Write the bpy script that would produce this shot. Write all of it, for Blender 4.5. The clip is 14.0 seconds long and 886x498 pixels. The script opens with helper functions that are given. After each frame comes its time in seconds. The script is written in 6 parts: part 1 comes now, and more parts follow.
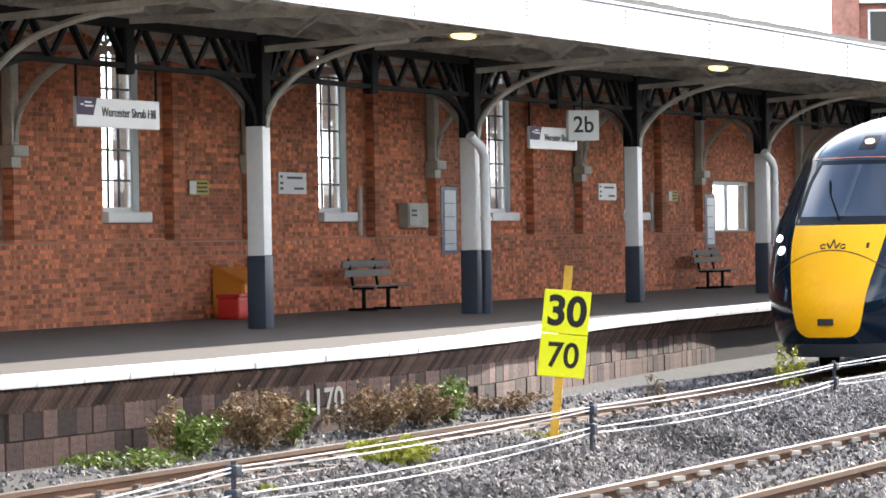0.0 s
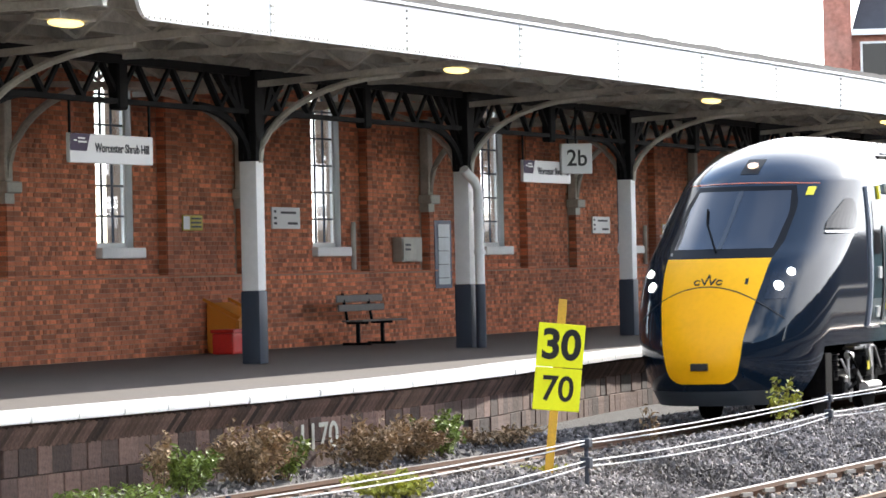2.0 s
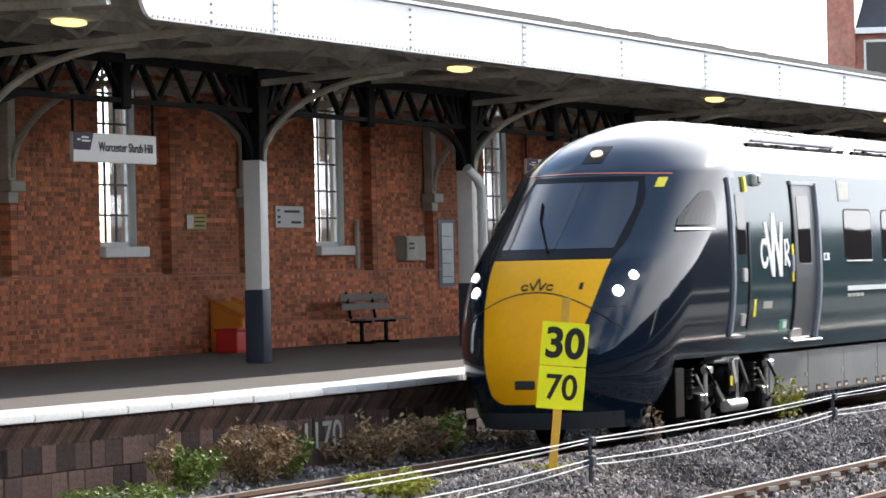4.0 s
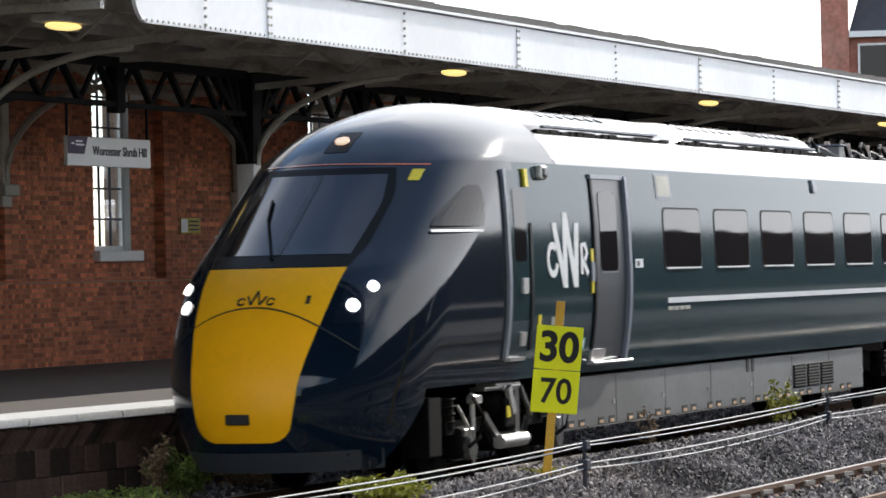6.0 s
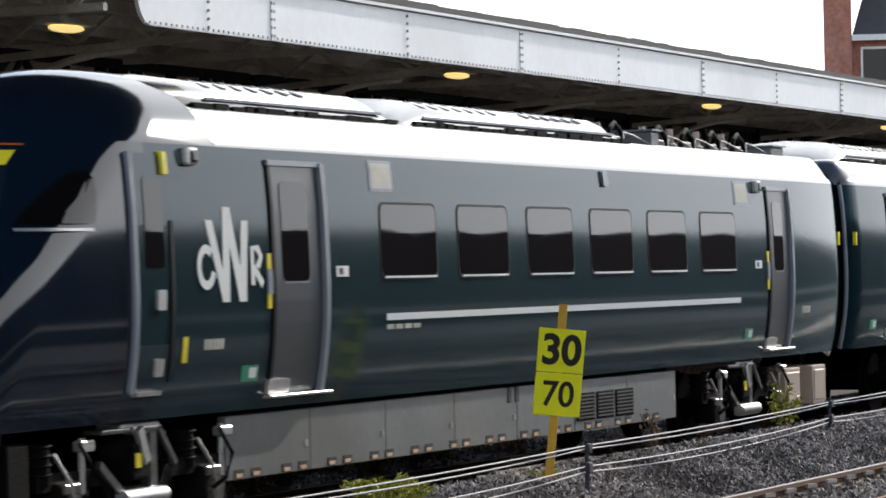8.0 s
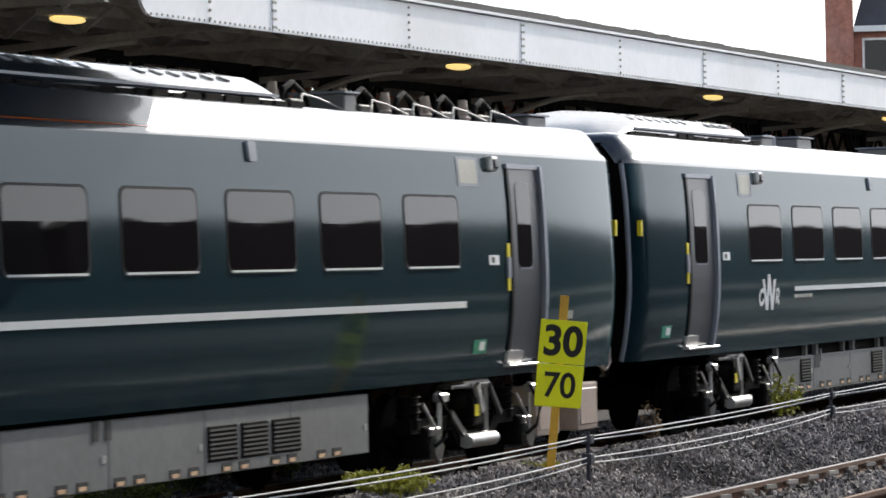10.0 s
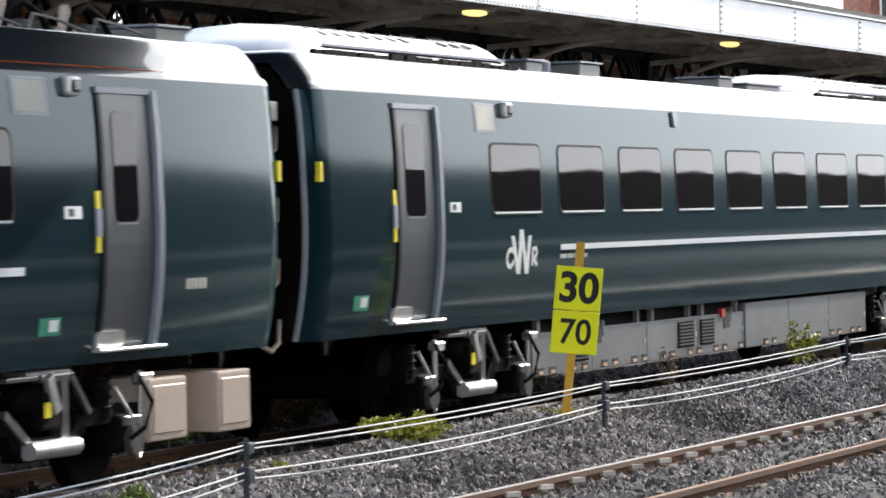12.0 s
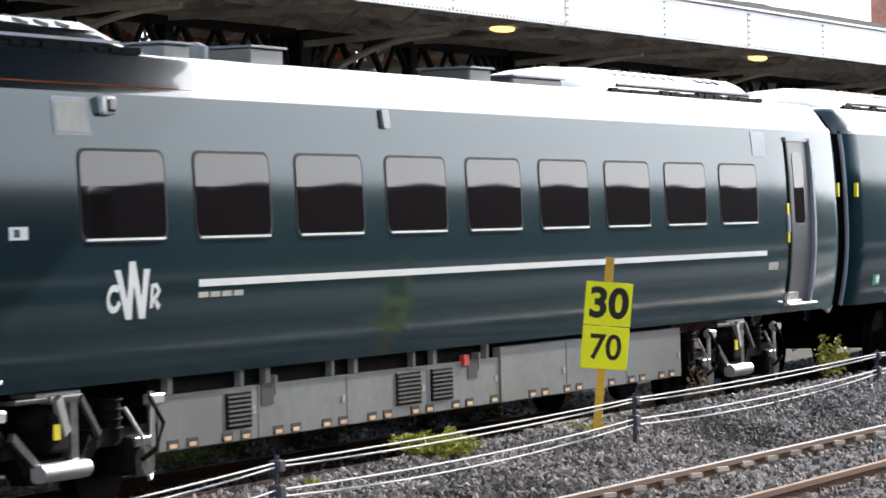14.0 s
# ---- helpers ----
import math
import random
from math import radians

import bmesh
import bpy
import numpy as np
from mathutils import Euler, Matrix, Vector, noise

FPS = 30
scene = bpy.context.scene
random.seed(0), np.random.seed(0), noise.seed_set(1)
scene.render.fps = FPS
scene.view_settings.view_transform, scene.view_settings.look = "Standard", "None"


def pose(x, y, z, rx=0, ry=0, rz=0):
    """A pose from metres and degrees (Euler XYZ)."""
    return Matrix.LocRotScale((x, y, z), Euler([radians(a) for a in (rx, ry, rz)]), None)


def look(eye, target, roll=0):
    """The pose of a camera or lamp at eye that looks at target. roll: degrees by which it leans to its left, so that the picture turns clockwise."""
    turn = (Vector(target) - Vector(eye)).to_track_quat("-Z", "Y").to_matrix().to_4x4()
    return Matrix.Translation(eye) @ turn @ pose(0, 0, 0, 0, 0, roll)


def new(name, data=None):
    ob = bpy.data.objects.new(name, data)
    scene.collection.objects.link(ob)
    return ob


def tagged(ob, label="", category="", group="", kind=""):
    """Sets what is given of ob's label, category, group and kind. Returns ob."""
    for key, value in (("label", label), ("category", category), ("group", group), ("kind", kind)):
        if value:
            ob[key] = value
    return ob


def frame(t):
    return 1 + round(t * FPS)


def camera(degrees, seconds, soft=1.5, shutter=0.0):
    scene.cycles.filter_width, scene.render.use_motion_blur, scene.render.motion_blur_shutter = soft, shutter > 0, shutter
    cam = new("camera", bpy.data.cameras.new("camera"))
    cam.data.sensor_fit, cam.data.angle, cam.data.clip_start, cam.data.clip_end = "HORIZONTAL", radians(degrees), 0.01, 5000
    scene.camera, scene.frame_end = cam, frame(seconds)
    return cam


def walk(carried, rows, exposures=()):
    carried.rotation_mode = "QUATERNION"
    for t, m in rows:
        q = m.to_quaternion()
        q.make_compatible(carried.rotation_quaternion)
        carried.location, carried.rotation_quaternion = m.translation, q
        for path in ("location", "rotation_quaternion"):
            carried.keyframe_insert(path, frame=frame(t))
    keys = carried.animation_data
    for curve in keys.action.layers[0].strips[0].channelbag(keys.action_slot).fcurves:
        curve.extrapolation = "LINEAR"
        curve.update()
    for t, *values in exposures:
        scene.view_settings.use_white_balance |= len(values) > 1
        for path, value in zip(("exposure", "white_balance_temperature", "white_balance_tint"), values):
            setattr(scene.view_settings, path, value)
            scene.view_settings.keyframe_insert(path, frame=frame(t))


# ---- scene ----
import functools


# the camera stands on the opposite platform and is only turned by hand: seconds, heading from +y towards +x, rise, lean
TURNS = [(0.0, 68.16, -0.188, -0.93), (0.5, 68.072, 0.044, -1.03), (1.0, 68.177, 0.115, -1.04), (1.5, 68.274, 0.206, -1.09), (2.0, 68.267, 0.355, -1.23), (2.5, 68.167, 0.394, -1.19), (5.0, 68.254, 0.33, -1.33), (5.5, 68.241, 0.381, -1.35), (6.0, 68.304, 0.394, -1.31), (6.5, 68.324, 0.577, -1.32), (7.0, 68.227, 0.562, -1.34), (7.5, 68.265, 0.558, -1.28), (8.0, 68.263, 0.439, -1.21), (10.5, 68.215, 0.197, -1.24), (11.0, 68.096, -0.497, -1.19), (11.5, 67.936, -0.606, -1.11), (12.0, 67.964, -0.554, -1.09), (12.5, 68.028, -0.541, -1.31), (13.0, 67.937, -0.583, -1.21), (13.5, 67.89, -0.371, -0.87), (14.0, 67.499, -0.281, -1.53)]
# seconds, way of the train along the track
RUN = [(0.0, 0.000), (0.5, -1.399), (1.0, -2.822), (1.5, -4.363), (2.0, -5.895), (2.5, -7.482), (5.0, -16.378), (5.5, -18.321), (6.0, -20.337), (6.5, -22.443), (7.0, -24.604), (7.5, -26.779), (8.0, -29.028), (10.5, -40.906), (11.0, -43.302), (11.5, -45.629), (12.0, -48.015), (12.5, -50.365), (13.0, -52.689), (13.5, -55.024), (14.0, -57.369)]
EYE = Vector((0, 0, 2.182))
cam = camera(14.114, 14.0, soft=1.6, shutter=0.4)


def aim(heading, rise, lean):
    h, r = radians(heading), radians(rise)
    return look(EYE, EYE + Vector((math.sin(h) * math.cos(r), math.cos(h) * math.cos(r), math.sin(r))), lean)


walk(cam, [(t, aim(h, r, l)) for t, h, r, l in TURNS],
     [(0, 1.35), (2.7, 1.0), (5, 0.4), (6.5, -0.05), (8, -0.25), (10.5, -0.2), (12, 0.4), (14, 0.6)])

# ---- world and sun ----
SUN_TURN, SUN_RISE = radians(-9.5), radians(27.5)   # from +x towards +y
to_sun = Vector((math.cos(SUN_TURN) * math.cos(SUN_RISE), math.sin(SUN_TURN) * math.cos(SUN_RISE), math.sin(SUN_RISE)))
world = bpy.data.worlds.new("sky")
scene.world = world
world.use_nodes = True
wn = world.node_tree.nodes
sky = wn.new("ShaderNodeTexSky")
sky.sky_type, sky.sun_disc = "NISHITA", False
sky.sun_elevation, sky.sun_rotation = SUN_RISE, math.pi / 2 - SUN_TURN
sky.air_density, sky.dust_density, sky.ozone_density = 1.0, 0.3, 1.5
# a bright cloud veil over the blue, placed to suit what the train mirrors
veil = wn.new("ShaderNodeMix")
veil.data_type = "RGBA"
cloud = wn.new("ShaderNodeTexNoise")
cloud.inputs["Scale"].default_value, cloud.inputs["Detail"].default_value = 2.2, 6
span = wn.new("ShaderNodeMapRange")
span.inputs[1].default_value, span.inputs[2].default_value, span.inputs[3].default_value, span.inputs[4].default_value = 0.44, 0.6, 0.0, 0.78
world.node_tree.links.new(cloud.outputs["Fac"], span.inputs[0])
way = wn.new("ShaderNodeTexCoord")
# the veil's bright side, aimed by hand rather than along to_sun
aimed_side = wn.new("ShaderNodeVectorMath")
aimed_side.operation = "DOT_PRODUCT"
aimed_side.inputs[1].default_value = Vector((0.90, -0.35, 0.3)).normalized()
world.node_tree.links.new(way.outputs["Generated"], aimed_side.inputs[0])
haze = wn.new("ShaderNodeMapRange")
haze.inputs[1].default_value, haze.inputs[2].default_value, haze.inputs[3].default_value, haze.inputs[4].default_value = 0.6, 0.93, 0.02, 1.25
world.node_tree.links.new(aimed_side.outputs["Value"], haze.inputs[0])
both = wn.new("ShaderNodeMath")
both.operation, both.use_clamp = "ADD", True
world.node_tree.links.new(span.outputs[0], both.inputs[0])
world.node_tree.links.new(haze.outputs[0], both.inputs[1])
# the cloud is thinned overhead, to keep nose and windscreen reflections dark
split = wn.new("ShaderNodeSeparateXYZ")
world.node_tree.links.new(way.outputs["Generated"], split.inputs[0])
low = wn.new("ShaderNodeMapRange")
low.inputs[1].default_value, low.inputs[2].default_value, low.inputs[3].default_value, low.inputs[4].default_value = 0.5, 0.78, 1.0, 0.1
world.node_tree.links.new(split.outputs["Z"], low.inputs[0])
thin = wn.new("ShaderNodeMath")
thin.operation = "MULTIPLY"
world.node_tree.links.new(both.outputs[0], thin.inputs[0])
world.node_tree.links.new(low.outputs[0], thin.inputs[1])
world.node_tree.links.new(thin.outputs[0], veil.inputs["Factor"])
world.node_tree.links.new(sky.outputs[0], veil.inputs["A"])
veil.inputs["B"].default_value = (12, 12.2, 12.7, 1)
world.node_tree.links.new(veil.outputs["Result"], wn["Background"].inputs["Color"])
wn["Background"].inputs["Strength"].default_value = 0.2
sun = new("sun", bpy.data.lights.new("sun", "SUN"))
sun.data.energy, sun.data.angle, sun.data.color = 5.0, radians(0.6), (1, 0.95, 0.87)
sun.matrix_world = look(to_sun * 50, (0, 0, 0))

# ---- materials ----
def mat(name, base, rough=0.6, metal=0.0, vary=0.25, scale=3.0, bump=0.0, fine=40.0, dirt=None, dirt_amount=0.5, per="", coat=0.0, emit=None, power=0.0, spec=0.5, spread=(0.55, 1.4)):
    """A painted, stony or metal surface: a base colour varied at two scales, with dirt, bump and per-piece variation."""
    m = bpy.data.materials.new(name)
    m.use_nodes = True
    n, link = m.node_tree.nodes, m.node_tree.links.new
    b = n["Principled BSDF"]
    geo = n.new("ShaderNodeTexCoord")
    big, small = n.new("ShaderNodeTexNoise"), n.new("ShaderNodeTexNoise")
    big.inputs["Scale"].default_value, big.inputs["Detail"].default_value = scale, 5
    small.inputs["Scale"].default_value, small.inputs["Detail"].default_value = fine, 3
    link(geo.outputs["Object"], big.inputs["Vector"])
    link(geo.outputs["Object"], small.inputs["Vector"])
    add = n.new("ShaderNodeMath")
    add.operation = "ADD"
    link(big.outputs["Fac"], add.inputs[0])
    link(small.outputs["Fac"], add.inputs[1])
    value = n.new("ShaderNodeMapRange")
    value.inputs[1].default_value, value.inputs[2].default_value = 0.6, 1.4
    value.inputs[3].default_value, value.inputs[4].default_value = 1 - vary, 1 + vary
    link(add.outputs[0], value.inputs[0])
    last = value.outputs[0]
    if per:
        source = n.new("ShaderNodeObjectInfo" if per == "object" else "ShaderNodeNewGeometry")
        rnd = n.new("ShaderNodeMapRange")
        rnd.inputs[3].default_value, rnd.inputs[4].default_value = spread
        link(source.outputs["Random" if per == "object" else "Random Per Island"], rnd.inputs[0])
        times = n.new("ShaderNodeMath")
        times.operation = "MULTIPLY"
        link(last, times.inputs[0])
        link(rnd.outputs[0], times.inputs[1])
        last = times.outputs[0]
    tint = n.new("ShaderNodeVectorMath")
    tint.operation = "SCALE"
    tint.inputs[0].default_value = base
    link(last, tint.inputs["Scale"])
    colour = tint.outputs[0]
    if dirt:
        patch = n.new("ShaderNodeTexNoise")
        patch.inputs["Scale"].default_value, patch.inputs["Detail"].default_value = scale * 0.45, 8
        link(geo.outputs["Object"], patch.inputs["Vector"])
        ramp = n.new("ShaderNodeMapRange")
        ramp.inputs[1].default_value, ramp.inputs[2].default_value, ramp.inputs[4].default_value = 0.48, 0.68, dirt_amount
        link(patch.outputs["Fac"], ramp.inputs[0])
        mix = n.new("ShaderNodeMix")
        mix.data_type = "RGBA"
        mix.inputs["B"].default_value = (*dirt, 1)
        link(ramp.outputs[0], mix.inputs["Factor"])
        link(colour, mix.inputs["A"])
        colour = mix.outputs["Result"]
    link(colour, b.inputs["Base Color"])
    rmap = n.new("ShaderNodeMapRange")
    rmap.inputs[3].default_value, rmap.inputs[4].default_value = max(rough - 0.12 * rough, 0.02), min(rough + 0.25 * rough, 1)
    link(big.outputs["Fac"], rmap.inputs[0])
    link(rmap.outputs[0], b.inputs["Roughness"])
    b.inputs["Metallic"].default_value = metal
    b.inputs["Coat Weight"].default_value = coat
    b.inputs["Coat Roughness"].default_value = 0.06
    b.inputs["Specular IOR Level"].default_value = spec
    if bump:
        bp = n.new("ShaderNodeBump")
        bp.inputs["Strength"].default_value, bp.inputs["Distance"].default_value = bump, 0.02
        link(small.outputs["Fac"], bp.inputs["Height"])
        link(bp.outputs[0], b.inputs["Normal"])
    if emit:
        b.inputs["Emission Color"].default_value, b.inputs["Emission Strength"].default_value = (*emit, 1), power
    return m


GREEN = mat("green coach paint", (0.005, 0.017, 0.023), 0.10, vary=0.14, scale=0.8, fine=6, dirt=(0.010, 0.027, 0.029), dirt_amount=0.35, spec=0.28)
GREEN.node_tree.nodes["Principled BSDF"].inputs["Specular Tint"].default_value = (0.56, 0.85, 1.0, 1)
# a thin film of dust that catches low sun
GREEN.node_tree.nodes["Principled BSDF"].inputs["Sheen Weight"].default_value = 0.045
GREEN.node_tree.nodes["Principled BSDF"].inputs["Sheen Tint"].default_value = (0.45, 0.88, 1.0, 1)
GREEN.node_tree.nodes["Principled BSDF"].inputs["Sheen Roughness"].default_value = 0.45
# the carriage green, with the blue of the mirrored sky put into the colour
NOSE_PAINT = mat("green nose paint with sky blue mixed in", (0.004, 0.011, 0.022), 0.07, vary=0.12, scale=0.9, fine=8, spec=0.4, coat=0.12)
ROOF_PAINT = mat("glossy dark roof", (0.006, 0.012, 0.018), 0.2, vary=0.2, scale=0.7, fine=9, dirt=(0.02, 0.024, 0.028), dirt_amount=0.35, coat=0.9)
YELLOW = mat("warning yellow paint", (1.0, 0.47, 0.004), 0.4, vary=0.06, scale=1.5, fine=14, dirt=(0.50, 0.22, 0.01), dirt_amount=0.35, spec=0.25)
YELLOW_UP = mat("flat yellow paint", (0.97, 0.48, 0.008), 0.4, vary=0.06, scale=1.5, fine=14, spec=0.25)
GLASS_DARK = mat("dark tinted glass", (0.006, 0.005, 0.006), 0.03, vary=0.1, scale=0.5, spec=0.3)
SCREEN = mat("windscreen glass", (0.005, 0.008, 0.016), 0.02, vary=0.1, scale=0.5, spec=0.6, coat=0.5)
BLACK_GLOSS = mat("black rubber and gasket", (0.006, 0.006, 0.007), 0.4, vary=0.1, spec=0.12)
DOOR_GREY = mat("grey door paint", (0.045, 0.052, 0.062), 0.3, vary=0.12, scale=1.2)
RIM_GREY = mat("pale grey door frame", (0.20, 0.22, 0.26), 0.35, vary=0.12, scale=2)
SKIRT = mat("grey underframe panel", (0.17, 0.172, 0.172), 0.45, vary=0.18, scale=0.9, fine=10, dirt=(0.10, 0.095, 0.088), dirt_amount=0.7)
BOGIE = mat("grimy black bogie steel", (0.004, 0.0035, 0.0035), 0.7, vary=0.4, scale=5, fine=30, bump=0.3, dirt=(0.01, 0.0085, 0.007), dirt_amount=0.5, spec=0.06)
STEEL = mat("bare bright steel", (0.56, 0.55, 0.54), 0.35, 0.7, vary=0.2, scale=6)
WHITE_PAINT = mat("white paint", (0.78, 0.78, 0.77), 0.4, vary=0.06, scale=1.0, fine=12, dirt=(0.55, 0.54, 0.5), dirt_amount=0.35)
LETTER_WHITE = mat("white vinyl", (0.74, 0.75, 0.74), 0.4, vary=0.04)
ORANGE_LINE = mat("orange line", (0.6, 0.11, 0.02), 0.1, vary=0.05, coat=1.0)
VIVID = mat("bright yellow sticker", (0.80, 0.66, 0.02), 0.4, vary=0.05)
LAMP_WHITE = mat("lit headlamp", (0.9, 0.9, 0.9), 0.2, emit=(1, 0.98, 0.95), power=4)
LAMP_WARM = mat("warm lit marker lamp", (0.9, 0.7, 0.5), 0.2, emit=(1, 0.72, 0.5), power=0.6)
LAMP_CANOPY = mat("warm lit canopy lamp", (0.9, 0.8, 0.5), 0.3, emit=(1, 0.72, 0.25), power=1.1)
LAMP_GLASS = mat("blue-grey lamp glass", (0.008, 0.014, 0.026), 0.06, vary=0.2, scale=3)
VENT_GREY = mat("dark grey grille", (0.06, 0.058, 0.055), 0.6)
# the orange glow in the skirt slots, put in as a plain warm colour
SLOT_GLOW = mat("orange slot glow as colour", (0.75, 0.50, 0.30), 0.4, 0.2)
BRACKET = mat("scuffed bracket steel", (0.22, 0.215, 0.21), 0.3, 0.8, vary=0.5, scale=8)
TEAL = mat("green sticker", (0.02, 0.25, 0.15), 0.4)
FASCIA = mat("white canopy sheet", (0.88, 0.88, 0.89), 0.45, vary=0.05, scale=0.7, fine=9, dirt=(0.62, 0.61, 0.58), dirt_amount=0.3)
GREY_PAINT = mat("weathered grey-white paint", (0.52, 0.50, 0.44), 0.6, vary=0.25, scale=2.0, fine=20, dirt=(0.16, 0.13, 0.1), dirt_amount=0.7)
BLACK_IRON = mat("black painted iron", (0.004, 0.004, 0.0045), 0.7, vary=0.3, scale=4, spec=0.2)
SLATE_BLUE = mat("dark slate-blue paint", (0.028, 0.04, 0.062), 0.45, vary=0.15, scale=2)
BOARD = mat("stained timber boarding", (0.40, 0.32, 0.23), 0.8, vary=0.4, scale=2.5, fine=18, dirt=(0.07, 0.055, 0.04), dirt_amount=0.8, per="island")
LEAD = mat("weathered lead and felt", (0.055, 0.05, 0.047), 0.7, vary=0.35, scale=3, fine=25, bump=0.3)
BRICK = mat("red brick", (0.60, 0.205, 0.105), 0.85, vary=0.35, scale=0.9, fine=35, bump=0.4, dirt=(0.20, 0.075, 0.045), dirt_amount=0.6, spread=(0.5, 1.45), per="island")
BRICK_ONE = mat("red brick piece", (0.60, 0.205, 0.105), 0.85, vary=0.35, scale=0.9, fine=35, bump=0.4, dirt=(0.20, 0.075, 0.045), dirt_amount=0.6, spread=(0.5, 1.45), per="object")
MORTAR = mat("brown mortar", (0.36, 0.25, 0.18), 0.95, vary=0.25, scale=2, fine=60, bump=0.3)
STONE_WALL = mat("sooty platform blockwork", (0.115, 0.068, 0.054), 0.9, vary=0.5, scale=1.6, fine=22, bump=0.5, dirt=(0.02, 0.016, 0.015), dirt_amount=0.95, per="object", spread=(0.3, 1.7))
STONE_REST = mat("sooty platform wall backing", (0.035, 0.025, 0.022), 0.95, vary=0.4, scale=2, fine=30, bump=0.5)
COPING = mat("white painted coping", (0.78, 0.77, 0.75), 0.7, vary=0.14, scale=1.4, fine=22, bump=0.2, dirt=(0.36, 0.34, 0.31), dirt_amount=0.55, per="")
PAVING = mat("worn grey asphalt platform", (0.10, 0.082, 0.072), 0.85, vary=0.25, scale=0.5, fine=30, bump=0.2, dirt=(0.09, 0.08, 0.075), dirt_amount=0.6)
BALLAST = mat("ballast stones", (0.20, 0.178, 0.168), 0.8, vary=0.45, scale=0.9, fine=25, bump=0.3, dirt=(0.06, 0.052, 0.05), dirt_amount=0.8, per="island", spread=(0.25, 2.3))
GROUND = mat("dark gritty ground", (0.055, 0.049, 0.047), 0.95, vary=0.4, scale=0.7, fine=35, bump=0.8, dirt=(0.04, 0.034, 0.03), dirt_amount=0.6)
SLEEPER = mat("weathered timber sleeper", (0.11, 0.085, 0.065), 0.9, vary=0.35, scale=2, fine=25, bump=0.5)
RAIL_RUST = mat("rusty rail side", (0.13, 0.065, 0.035), 0.8, vary=0.3, scale=4, fine=30, bump=0.3)
RAIL_TOP = mat("polished rail head", (0.46, 0.41, 0.38), 0.4, 0.85, vary=0.15, scale=5)
RAIL_DULL = mat("brown worn rail head", (0.26, 0.15, 0.095), 0.75, 0.0, vary=0.2, scale=5)
CHAIR = mat("rusty chair iron", (0.16, 0.12, 0.09), 0.7, vary=0.3, scale=6)
SIGN_YELLOW = mat("lime yellow sign sheet", (0.97, 0.97, 0.01), 0.5, vary=0.05, scale=2)
POLE_YELLOW = mat("orange-yellow post paint", (0.72, 0.40, 0.02), 0.5, vary=0.15, scale=6, dirt=(0.4, 0.2, 0.03))
SIGN_BLACK = mat("black sign paint", (0.012, 0.012, 0.012), 0.5)
SIGN_WHITE = mat("white sign sheet", (0.68, 0.68, 0.68), 0.4, vary=0.04)
PURPLE = mat("purple sign panel", (0.035, 0.014, 0.055), 0.6)
GREY_INK = mat("dark grey ink", (0.06, 0.06, 0.07), 0.6)
ROPE_WHITE = mat("white rope", (0.66, 0.66, 0.66), 0.7, vary=0.2, scale=12)
ROPE_POST = mat("dark blue plastic post", (0.03, 0.035, 0.05), 0.5)
LEAF_A = mat("fresh green leaf", (0.19, 0.25, 0.045), 0.6, vary=0.3, scale=4, per="island")
LEAF_B = mat("yellow-green leaf", (0.38, 0.38, 0.055), 0.6, vary=0.3, scale=4, per="island")
LEAF_C = mat("dry brown weed", (0.30, 0.2, 0.11), 0.8, vary=0.35, scale=4, per="island")
STEM = mat("brown stem", (0.12, 0.08, 0.045), 0.8)
BENCH_WOOD = mat("dark weathered bench slat", (0.16, 0.15, 0.14), 0.6, vary=0.25, scale=6, fine=40)
GRIT_ORANGE = mat("orange plastic", (0.62, 0.22, 0.02), 0.5, vary=0.1, scale=2)
RED = mat("red plastic", (0.55, 0.02, 0.015), 0.45)
BEIGE = mat("grey-beige enamel", (0.45, 0.44, 0.38), 0.5, dirt=(0.3, 0.28, 0.22))
POSTER_BLUE = mat("blue poster frame", (0.02, 0.03, 0.08), 0.4)
POSTER = mat("pale printed poster", (0.40, 0.46, 0.50), 0.3, vary=0.2, scale=5)
WINDOW_GLASS = mat("clear window glass", (0.85, 0.9, 0.93), 0.02, vary=0.08, scale=1.5)
WINDOW_GLASS.node_tree.nodes["Principled BSDF"].inputs["Transmission Weight"].default_value = 1.0
BLUE_SCREEN = mat("smoked camera lens", (0.01, 0.01, 0.012), 0.1)
ROOF_SLATE = mat("dark roof slate", (0.05, 0.055, 0.065), 0.7, vary=0.3, scale=2)
DARK_MASS = mat("dark brick for unseen walls", (0.07, 0.05, 0.04), 0.9, vary=0.3, scale=0.6)
HOUSE_BRICK = mat("weathered house brick", (0.40, 0.17, 0.125), 0.9, vary=0.5, scale=1.1, fine=5, bump=0.3, dirt=(0.5, 0.3, 0.24), dirt_amount=0.5)
BOX_GREY = mat("warm beige equipment box", (0.46, 0.36, 0.29), 0.5, vary=0.12, scale=2, dirt=(0.2, 0.17, 0.14))


# ---- mesh helpers ----
def add_box(bm, x0, x1, y0, y1, z0, z1, m=None):
    q = [(x0, y0, z0), (x1, y0, z0), (x1, y1, z0), (x0, y1, z0), (x0, y0, z1), (x1, y0, z1), (x1, y1, z1), (x0, y1, z1)]
    v = [bm.verts.new(m @ Vector(c) if m else c) for c in q]
    for f in ((3, 2, 1, 0), (4, 5, 6, 7), (0, 1, 5, 4), (1, 2, 6, 5), (2, 3, 7, 6), (3, 0, 4, 7)):
        bm.faces.new([v[i] for i in f])
    return bm


def boxed(*a, bevel=0.0, seg=2):
    bm = add_box(bmesh.new(), *a)
    if bevel:
        bmesh.ops.bevel(bm, geom=bm.edges[:], offset=bevel, segments=seg, affect="EDGES", profile=0.6)
    return bm


